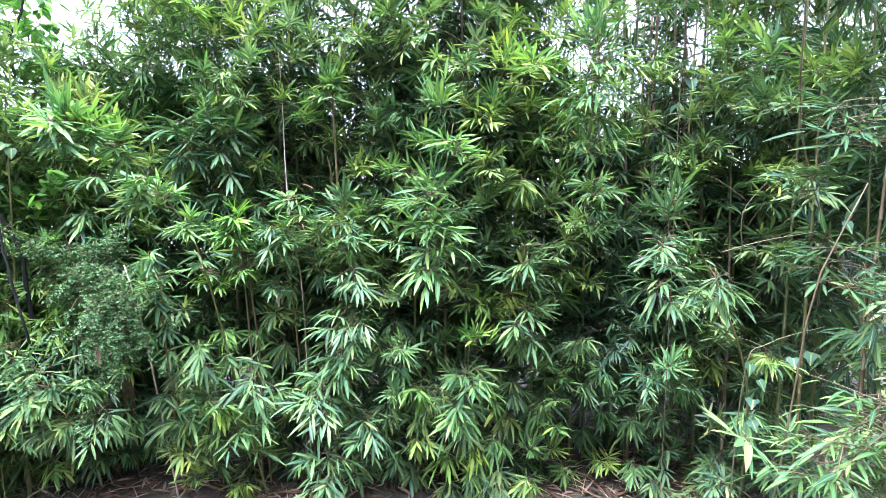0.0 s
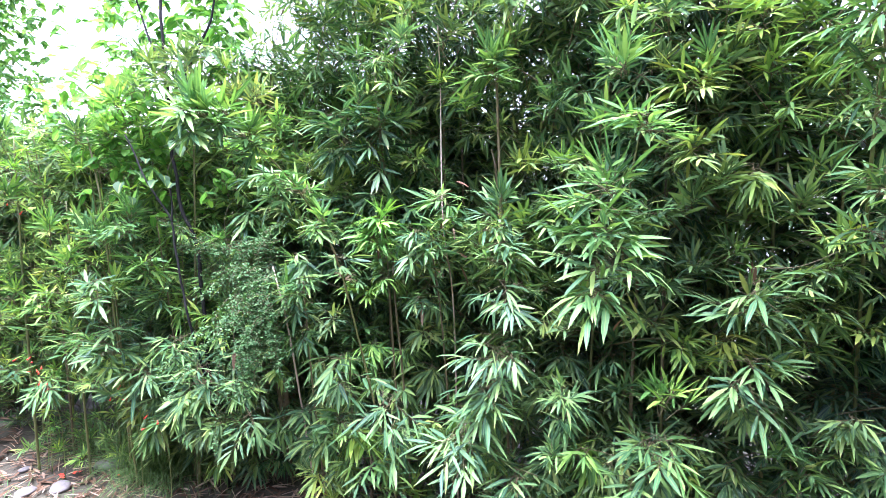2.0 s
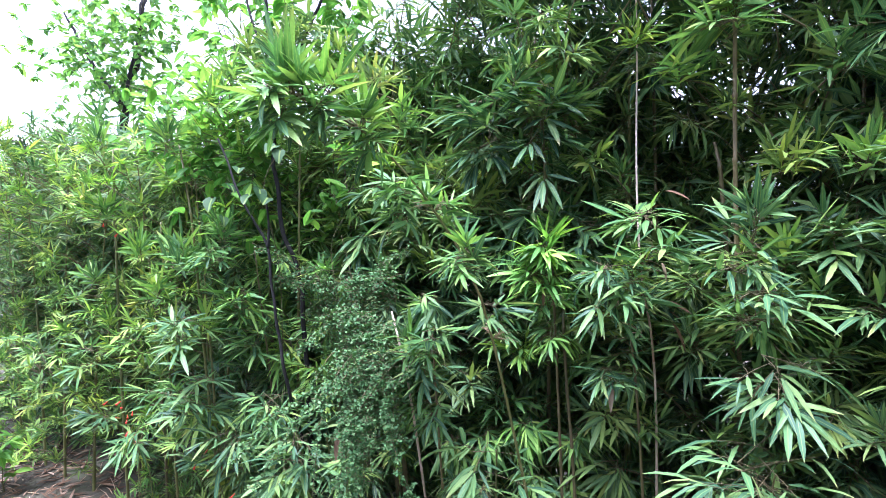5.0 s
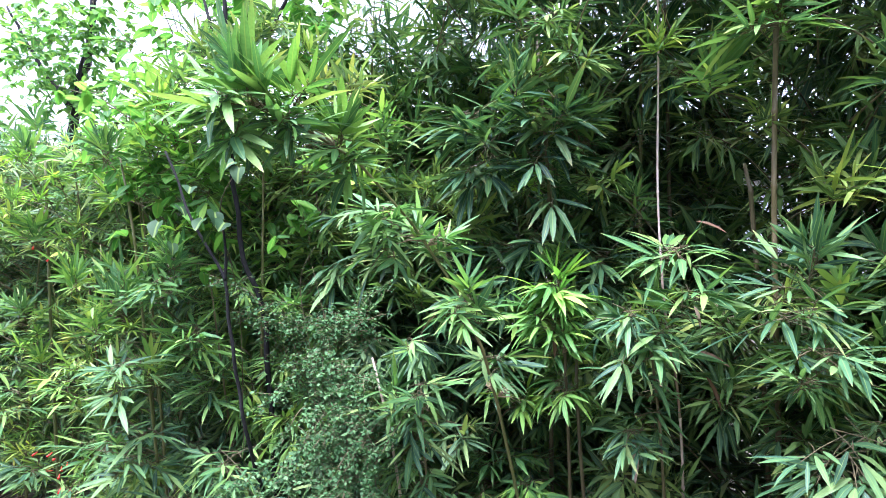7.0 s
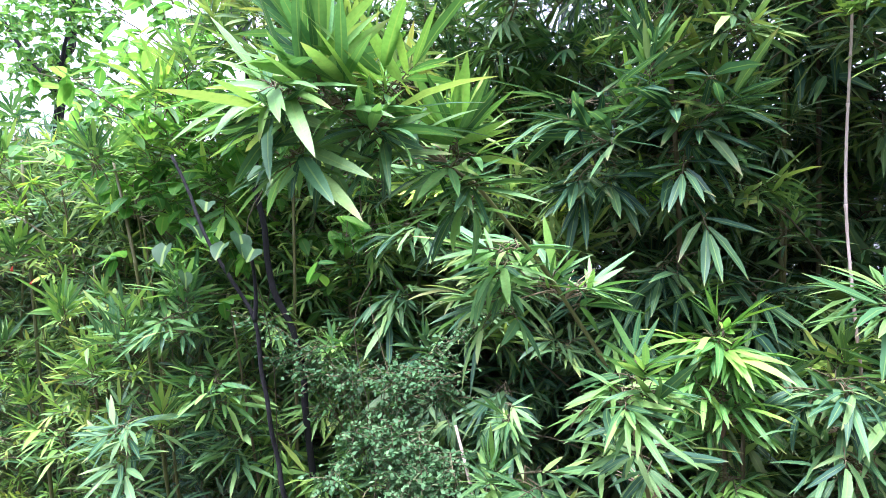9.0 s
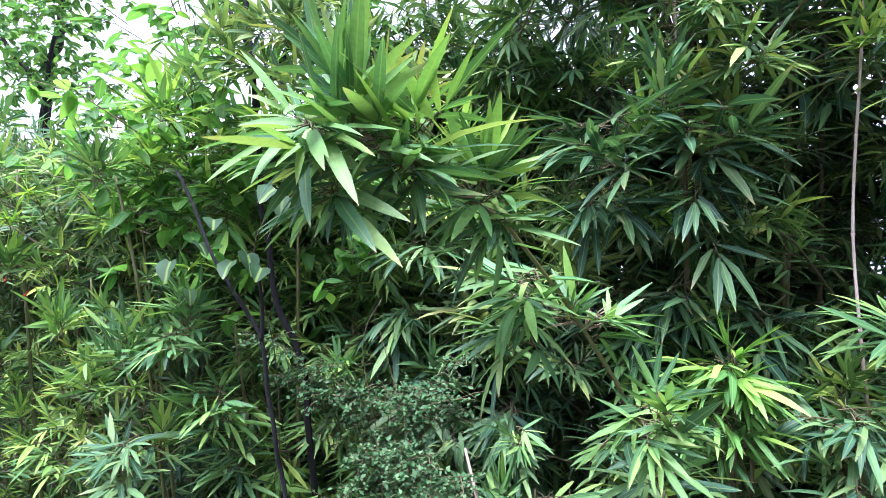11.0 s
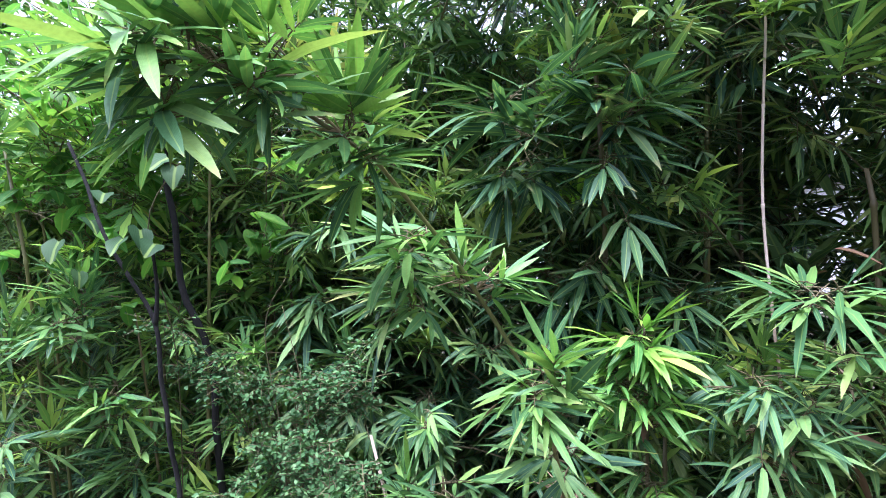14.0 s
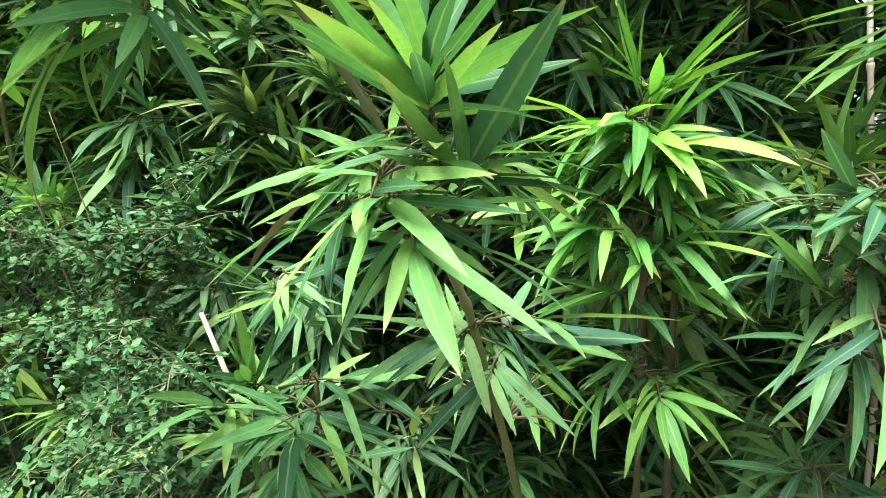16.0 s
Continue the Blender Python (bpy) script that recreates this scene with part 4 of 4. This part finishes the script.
tree((-1.20, 3.36, 0.0), "tree", [
    ("trunk", [(-1.20, 3.36, -0.02), (-1.24, 3.25, 0.6), (-1.26, 3.23, 1.22), (-1.28, 3.22, 1.41), (-1.34, 3.20, 1.56), (-1.37, 3.20, 1.78), (-1.42, 3.22, 2.1), (-1.48, 3.26, 2.55), (-1.54, 3.30, 3.0)], 0.0105, 0.007),
    ("limb", [(-1.18, 3.20, 0.55), (-1.165, 3.04, 0.99), (-1.19, 3.02, 1.18), (-1.21, 3.01, 1.36), (-1.235, 3.01, 1.51), (-1.30, 3.0, 1.62), (-1.37, 2.99, 1.74), (-1.48, 3.0, 1.92)], 0.0062, 0.0038),
    ("limb", [(-1.235, 3.01, 1.51), (-1.228, 3.01, 1.58), (-1.225, 3.0, 1.67)], 0.006, 0.003),
    ("limb", [(-1.42, 3.22, 2.1), (-1.32, 3.30, 2.35), (-1.24, 3.35, 2.6), (-1.22, 3.40, 3.0)], 0.009, 0.004),
    ("limb", [(-1.46, 3.24, 2.3), (-1.64, 3.32, 2.5), (-1.81, 3.40, 2.85)], 0.008, 0.003)],
     [((-1.75, 3.35, 2.30), 0.26, 39), ((-1.98, 3.4, 2.15), 0.24, 38), ((-1.62, 3.5, 2.62), 0.24, 34), ((-1.42, 3.55, 2.72), 0.2, 32), ((-1.95, 3.5, 2.75), 0.22, 26), ((-1.30, 3.5, 2.45), 0.18, 26), ((-1.62, 3.2, 1.98), 0.2, 32), ((-1.85, 3.2, 1.92), 0.2, 32), ((-1.5, 3.5, 3.05), 0.25, 32), ((-1.18, 3.45, 2.2), 0.16, 20), ((-2.2, 3.4, 2.0), 0.2, 26),
      ((-1.25, 3.5, 1.6), 0.2, 26), ((-1.5, 3.45, 1.7), 0.2, 32), ((-1.0, 3.55, 1.75), 0.18, 21), ((-1.35, 3.6, 1.3), 0.2, 21), ((-1.72, 3.3, 1.66), 0.17, 8), ((-1.62, 3.2, 1.82), 0.12, 5), ((-1.62, 3.12, 1.62), 0.13, 5), ((-1.78, 3.12, 1.75), 0.14, 6), ((-1.50, 3.16, 1.90), 0.10, 12), ((-1.12, 3.25, 1.68), 0.12, 12)],
     0.075, (1.1, 1.1, 1.0), "small tree with black stems and broad pale green leaves", BLACK_BARK)
tree((-6.90, 5.9, 0.0), "tree", [
    ("trunk", [(-6.90, 5.9, -0.05), (-6.85, 5.9, 1.2), (-6.75, 5.9, 2.4), (-6.50, 5.9, 3.3), (-6.20, 5.9, 4.4)], 0.09, 0.03),
    ("limb", [(-6.75, 5.9, 2.4), (-6.30, 5.7, 2.9), (-5.90, 5.6, 3.7)], 0.04, 0.012),
    ("limb", [(-6.60, 5.9, 3.0), (-7.10, 5.8, 3.6), (-7.50, 5.7, 4.3)], 0.04, 0.012)],
     [((-6.20, 5.7, 3.1), 0.5, 82), ((-5.80, 5.6, 3.7), 0.5, 90), ((-6.60, 5.7, 3.6), 0.5, 90), ((-5.60, 5.6, 2.7), 0.4, 60), ((-7.20, 5.7, 3.5), 0.6, 90), ((-6.20, 5.8, 4.4), 0.6, 51), ((-7.50, 5.7, 4.4), 0.6, 51), ((-5.50, 5.7, 4.5), 0.5, 39), ((-6.90, 5.6, 2.7), 0.4, 33), ((-6.70, 5.8, 5.1), 0.6, 45)],
     0.11, (1.05, 0.98, 1.15), "garden tree with a sparse pale green crown behind the hedge", BLACK_BARK)

tree((-3.45, 3.12, 0.0), "sapling", [
    ("stem", [(-3.45, 3.12, -0.03), (-3.44, 3.11, 0.12), (-3.43, 3.10, 0.30)], 0.004, 0.002),
    ("stem", [(-3.45, 3.12, -0.03), (-3.50, 3.09, 0.10), (-3.52, 3.08, 0.22)], 0.0035, 0.002)],
     [((-3.43, 3.09, 0.32), 0.09, 7), ((-3.52, 3.07, 0.22), 0.09, 6), ((-3.45, 3.08, 0.14), 0.09, 5)], 0.095, (1.25, 1.2, 1.0), "young broad-leaved plant with fresh green leaves on soil", TWIG, "plant")

# heart-shaped vine leaves round the black stems


def vine(base_at, line, spots, size, label, mat, lobes=False):
    base = thing("climbing_vine", base_at, label, "vine")
    o = Vector(base_at)
    soup = Soup()
    pts = [p - o for p in smooth_line(line, 5)]
    add_tube(soup, pts, [0.0014] * len(pts), 5)
    part("stem", soup.mesh("stem", (TWIG,)), base)
    for x, y, z, k in spots:
        soup = Soup()
        az, tilt = uni(-170, -10), uni(-62, -12)
        d = Vector((math.cos(radians(az)) * math.cos(radians(tilt)), math.sin(radians(az)) * math.cos(radians(tilt)), math.sin(radians(tilt))))
        n = facing(d, uni(-0.4, 0.4))
        side = d.cross(n).normalized()
        outline = ((0.0, 0.0), (0.30, -0.10), (0.52, 0.12), (0.50, 0.40), (0.30, 0.55), (0.22, 0.72), (0.0, 1.0)) if lobes else ((0.0, 0.0), (0.22, -0.16), (0.46, 0.0), (0.52, 0.28), (0.38, 0.58), (0.18, 0.84), (0.0, 1.0))
        ring = [(u, v) for u, v in outline] + [(-u * 0.8, v * 0.94 + 0.03) for u, v in reversed(outline[1:-1])]
        for u, v in ring:
            soup.v.append(tuple((side * u + d * v + n * (0.30 * abs(u) - 0.25 * v * v + 0.04 * math.sin(9 * u + 7 * v))) * size * k))
        soup.v.append(tuple((d * 0.35 - n * 0.03) * size * k))
        mid = len(soup.v) - 1
        for i in range(len(ring)):
            j = (i + 1) % len(ring)
            soup.face((mid, i, j), ((0.5, 0.35), (0.5 + ring[i][0], ring[i][1]), (0.5 + ring[j][0], ring[j][1])))
        part("leaf", soup.mesh("vine_leaf", (mat,)), base, Matrix.Translation(Vector((x, y, z)) - o), colour=(0.6, 0.7, 0.78) if x > 0 else (0.5, 0.6, 0.45))
    return base


vine((-1.30, 3.22, 0.0), [(-1.30, 3.22, -0.02), (-1.34, 3.2, 0.8), (-1.26, 3.1, 1.4), (-1.24, 3.0, 1.72), (-1.12, 2.97, 1.86)],
     [(-1.15, 2.97, 1.87, 1.1), (-1.12, 2.96, 1.85, 0.9), (-1.24, 2.98, 1.72, 1.1), (-1.29, 2.98, 1.70, 1.0), (-1.27, 2.99, 1.66, 0.8), (-1.50, 2.99, 1.69, 1.1), (-1.40, 2.99, 1.74, 0.9), (-1.33, 2.97, 1.80, 0.9), (-1.20, 2.98, 1.69, 1.0), (-1.45, 3.0, 1.62, 0.8)], 0.054, "climbing vine with grey-green heart-shaped leaves on black stems", IVY)
vine((1.42, 1.60, 0.0), [(1.42, 1.60, -0.02), (1.40, 1.56, 0.7), (1.40, 1.53, 1.2), (1.46, 1.53, 1.28), (1.62, 1.53, 1.32)],
     [(1.39, 1.50, 1.24, 1), (1.41, 1.49, 1.20, 1), (1.40, 1.49, 1.15, 1.1), (1.39, 1.48, 1.10, 1.0), (1.44, 1.50, 1.27, 0.9), (1.47, 1.51, 1.22, 1.1), (1.51, 1.50, 1.25, 1), (1.56, 1.5, 1.26, 1), (1.43, 1.5, 1.31, 0.8), (1.55, 1.42, 1.60, 1), (1.62, 1.46, 1.57, 1.1), (1.68, 1.46, 1.42, 1), (1.66, 1.46, 1.48, 0.9)], 0.031, "trailing ivy with grey-green lobed leaves over bamboo", IVY, True)
vine((1.60, 2.25, 0.0), [(1.60, 2.25, -0.02), (1.58, 2.2, 1.0), (1.55, 2.15, 2.0), (1.54, 2.12, 2.12)], [(1.53, 2.09, 2.10, 1), (1.55, 2.08, 2.05, 0.8)], 0.055, "climbing vine with two broad grey-green leaves", IVY)

# ---------------------------------------------------------------- small-leaved shrub


def small_shrub(base_at, arches, label, leaf, tone):
    """A shrub of thin branches: line, thickness, share of its length that is bare, spread and number of its leaves."""
    base = thing("shrub", base_at, label, "shrub")
    o = Vector(base_at)
    for line, r, bare, spread, count in arches:
        pts = [p - o for p in smooth_line(line, 8)]
        soup = Soup()
        add_tube(soup, pts, [r * (1 - 0.75 * i / len(pts)) for i in range(len(pts))], 5, 1)
        for i in range(int(bare * len(pts)), len(pts)):
            for k in range(3):
                p = pts[i] + (pts[min(i + 1, len(pts) - 1)] - pts[i]) * k / 3
                off = Vector((uni(-1, 1), uni(-1, 0.6), uni(-0.5, 0.5))).normalized() * uni(0.4, 1.0) * spread
                add_tube(soup, [p, p + off * 0.5 + Vector((0, 0, 0.004)), p + off], [0.0010, 0.0008, 0.0005], 3, 1)
                for j in range(count):
                    q = p + off * uni(0.05, 1.1)
                    az, el = uni(0, 6.283), uni(-0.7, 1.0)
                    d = Vector((math.cos(az) * math.cos(el), math.sin(az) * math.cos(el), math.sin(el)))
                    size = leaf * uni(0.6, 1.2)
                    add_leaf(soup, q, d, facing(d, uni(-0.9, 0.9)), size, size * 0.6, 0.2, 0.15, 0, SMALL_SHAPE)
        part("branch", soup.mesh("shrub_branch", (SMALL_LEAF, TWIG)), base, colour=tone)
    return base


arches = []
foot = (-0.88, 3.46, 0.02)
for i in range(16):
    x1, y1, z1 = uni(-0.98, -0.58), uni(2.78, 3.0), uni(0.92, 1.25)
    arches.append(([foot, (-0.88 + (x1 + 0.88) * 0.15, 3.36, 0.6), (-0.88 + (x1 + 0.88) * 0.4, 3.18, 1.0), (-0.88 + (x1 + 0.88) * 0.7, 3.02, z1 + 0.06), (x1, y1, z1), (x1 + (x1 + 0.88) * 0.25, y1 - 0.06, z1 - uni(0.04, 0.14))], 0.0020, 0.45, 0.062, 10))
for x1, y1, z1, x2, z2 in ((-0.76, 2.78, 1.08, -0.80, 0.58), (-0.90, 2.84, 1.06, -1.18, 0.80), (-0.84, 2.84, 1.05, -1.08, 0.74), (-0.58, 2.82, 1.10, -0.48, 0.86), (-0.66, 2.78, 1.06, -0.62, 0.88), (-0.70, 2.80, 1.04, -0.66, 0.80)):
    arches.append(([foot, (-0.88, 3.3, 0.8), (x1, 3.02, z1 + 0.10), (x1, y1, z1), (x1 + (x2 - x1) * 0.35, y1 - 0.04, z1 + (z2 - z1) * 0.3), (x2, y1 - 0.05, z2)], 0.0022, 0.5, 0.028, 8))
small_shrub((-0.88, 3.46, 0.0), arches, "arching shrub with tiny grey-green leaves trailing down", 0.0135, (0.95, 1.0, 0.95))
arches = []
for i in range(13):
    x1 = uni(-1.35, -0.72)
    arches.append(([(-1.02 + uni(-0.05, 0.05), 3.5 + uni(-0.05, 0.05), 0.02), (-1.02 + uni(-0.06, 0.06), 3.34, 0.8), ((x1 - 1.02) / 2, 3.12, uni(1.3, 1.42)), (x1, 3.08 + uni(-0.05, 0.05), uni(1.34, 1.52))], 0.0022, 0.34, 0.085, 9))
small_shrub((-1.02, 3.5, 0.0), arches, "upright shrub with tiny glossy dark green leaves", 0.0125, (0.8, 0.92, 0.85))

# ---------------------------------------------------------------- red flowers
for x, y, z, n in ((-2.32, 3.12, 0.70, 6), (-2.37, 3.14, 1.56, 2), (-1.55, 3.0, 0.66, 5), (-2.2, 3.1, 0.62, 5), (-1.35, 2.98, 0.55, 3)):
    base = thing("flowering_plant", (x, y + 0.10, 0.0), "thin stemmed plant with small red tubular flowers", "flower", "red flowers")
    soup = Soup()
    add_tube(soup, smooth_line([(0, 0, -0.01), (0.01, -0.02, z * 0.6), (0, -0.10, z)], 5), [0.002] * 11, 4)
    part("stem", soup.mesh("stem", (GRASS,)), base, colour=(1, 1, 1))
    for _ in range(n):
        soup = Soup()
        d = Vector((uni(-1, 1), uni(-1, -0.2), uni(-0.9, 0.2))).normalized()
        p = Vector((uni(-0.06, 0.06), uni(-0.14, -0.06), z + uni(-0.06, 0.06)))
        add_tube(soup, [p, p + d * 0.014, p + d * 0.024], [0.0015, 0.0032, 0.0055], 6)
        part("flower", soup.mesh("flower", (RED,)), base)
soup = Soup()
for x, y in ((-2.2, 3.18), (-0.74, 3.1), (-1.0, 3.15), (-2.16, 3.22), (-1.9, 3.3)):
    for _ in range(4):
        a = uni(0, 6.28)
        d = Vector((math.cos(a), math.sin(a), uni(-0.05, 0.25)))
        add_leaf(soup, Vector((x + uni(-0.02, 0.02), y + uni(-0.02, 0.02), 0.035)), d, Vector((0, 0, 1)), 0.03, 0.016, 0.4, 0.4)
tagged(new("fallen_petals", soup.mesh("fallen_petals", (RED,))), "red fallen petals lying on the soil", "petals", kind="stuff")


def ground_height(x, y):
    return 0.018 * noise.noise(Vector((x * 1.3, y * 1.3, 0))) + 0.008 * noise.noise(Vector((x * 5, y * 5, 3))) + 0.07 * min(1, max(0, (y - 2.75) / 0.8)) - 0.03


# ---------------------------------------------------------------- litter, grass, stones
soup = Soup()
for _ in range(3200):
    x, y = uni(-4.0, 2.6), 2.95 + rng.gauss(0.25, 0.30)
    a = uni(0, 6.28)
    d = Vector((math.cos(a), math.sin(a), uni(-0.08, 0.18)))
    size = uni(0.05, 0.13)
    add_leaf(soup, Vector((x, y, ground_height(x, y) + uni(0.003, 0.022))), d, Vector((uni(-0.4, 0.4), uni(-0.4, 0.4), 1)), size, size * uni(0.10, 0.17), uni(-0.2, 0.4), uni(0.1, 0.7), 0, PLAIN_SHAPE)
tagged(new("leaf_litter", soup.mesh("leaf_litter", (DRY_LEAF,))), "tan and brown fallen bamboo leaves on soil", "litter", kind="stuff").color = (1, 1, 1, 1)
soup = Soup()
for _ in range(260):
    x, y = uni(-3.6, 2.4), uni(2.75, 3.6)
    a = uni(0, 6.28)
    d = Vector((math.cos(a), math.sin(a), 0))
    long = uni(0.06, 0.22)
    p = Vector((x, y, ground_height(x, y) + 0.008))
    add_tube(soup, [p, p + d * long * 0.5 + Vector((0, 0, uni(0, 0.015))), p + d * long], [0.0022, 0.0022, 0.0012], 4)
tagged(new("fallen_twigs", soup.mesh("fallen_twigs", (SHEATH,))), "thin pale fallen twigs scattered on soil", "twigs", kind="stuff")
soup = Soup()
for _ in range(3600):
    x, y = uni(-2.35, -1.2), 3.36 + rng.gauss(0.02, 0.08)
    if noise.noise(Vector((x * 2.6, y * 2.6, 8.0))) < -0.22:
        continue
    a, high = uni(0, 6.28), uni(0.18, 0.52)
    lean = Vector((math.cos(a), math.sin(a) - 0.4, 0)) * uni(0.1, 0.5)
    add_leaf(soup, Vector((x, y, 0.0)), (Vector((0, 0, 1)) + lean * 0.6), Vector((lean.x, lean.y, 0.3)), high, 0.0035, uni(0.8, 2.2), 0.3, 0, PLAIN_SHAPE)
for _ in range(500):
    x, y = uni(-3.4, 0.4), uni(2.5, 3.1)
    a = uni(0, 6.28)
    add_leaf(soup, Vector((x, y, ground_height(x, y))), Vector((math.cos(a) * 0.6, math.sin(a) * 0.6, 1)), Vector((math.cos(a), math.sin(a), 0.3)), uni(0.03, 0.09), 0.005, uni(0.5, 1.3), 0.3, 0, PLAIN_SHAPE)
tagged(new("grass", soup.mesh("grass", (GRASS,))), "fine feathery green grass growing along the hedge foot", "grass", kind="stuff").color = (1, 1, 1, 1)

for x, y, r, flat in ((-2.02, 3.38, 0.055, 0.6), (-2.10, 3.36, 0.04, 0.6), (-2.14, 3.12, 0.05, 0.4), (-2.27, 3.02, 0.045, 0.4), (-1.92, 3.42, 0.035, 0.7), (-1.45, 3.05, 0.03, 0.5), (-2.5, 3.2, 0.03, 0.5), (-1.62, 3.1, 0.025, 0.5)):
    bm = bmesh.new()
    bmesh.ops.create_icosphere(bm, subdivisions=3, radius=r)
    for v in bm.verts:
        k = 1 + 0.35 * noise.noise(v.co * (1.6 / r) * 0.5 + Vector((x * 7, y * 7, 0)))
        v.co = Vector((v.co.x * k * 1.25, v.co.y * k, v.co.z * k * flat))
    for f in bm.faces:
        f.smooth = True
    me = bpy.data.meshes.new("stone")
    bm.to_mesh(me)
    bm.free()
    me.materials.append(STONE)
    ob = new("stone", me)
    ob.location = (x, y, ground_height(x, y) + r * flat * 0.55)
    ob.rotation_euler = (0, 0, uni(0, 6.28))
    tagged(ob, "small rounded grey stone half sunk in soil", "stone", "stones on the ground")

# ---------------------------------------------------------------- house behind the hedge


def box(name, parent, x0, x1, y0, y1, z0, z1, mat, label=""):
    bm = bmesh.new()
    bmesh.ops.create_cube(bm, size=1)
    for v in bm.verts:
        v.co = Vector(((x0 + x1) / 2 + v.co.x * (x1 - x0), (y0 + y1) / 2 + v.co.y * (y1 - y0), (z0 + z1) / 2 + v.co.z * (z1 - z0)))
    bmesh.ops.bevel(bm, geom=bm.edges[:], offset=0.01, segments=1, affect="EDGES")
    me = bpy.data.meshes.new(name)
    bm.to_mesh(me)
    bm.free()
    me.materials.append(mat)
    return part(name, me, parent, label=label)


house = thing("house", (-1.0, 15.0, 0.0), "pale rendered single-storey house seen through the hedge", "house")
box("wall", house, -6.0, 6.0, 0.0, 6.0, -0.05, 2.7, RENDER_WALL)
box("roof", house, -6.5, 6.5, -0.5, 6.5, 2.7, 2.95, ROOF)
for wx in (-4.0, -0.5, 3.0):
    w = box("window", house, wx, wx + 1.4, -0.06, 0.05, 0.9, 2.1, RENDER_WALL)
    box("pane", w, wx + 0.07, wx + 1.33, -0.075, 0.04, 0.97, 2.03, WINDOW_DARK)

# ---------------------------------------------------------------- unseen plain wall added behind the path, closing the place, blocking low sky light
bm = bmesh.new()
bmesh.ops.create_cube(bm, size=1)
for v in bm.verts:
    v.co = Vector((v.co.x * 24, -3.2 + v.co.y * 0.2, 2.2 + v.co.z * 4.5))
me = bpy.data.meshes.new("wall_south")
bm.to_mesh(me)
bm.free()
me.materials.append(STONE)
tagged(new("wall_south", me), "plain grey wall added out of view behind the path to block sky light", "wall", kind="structure")
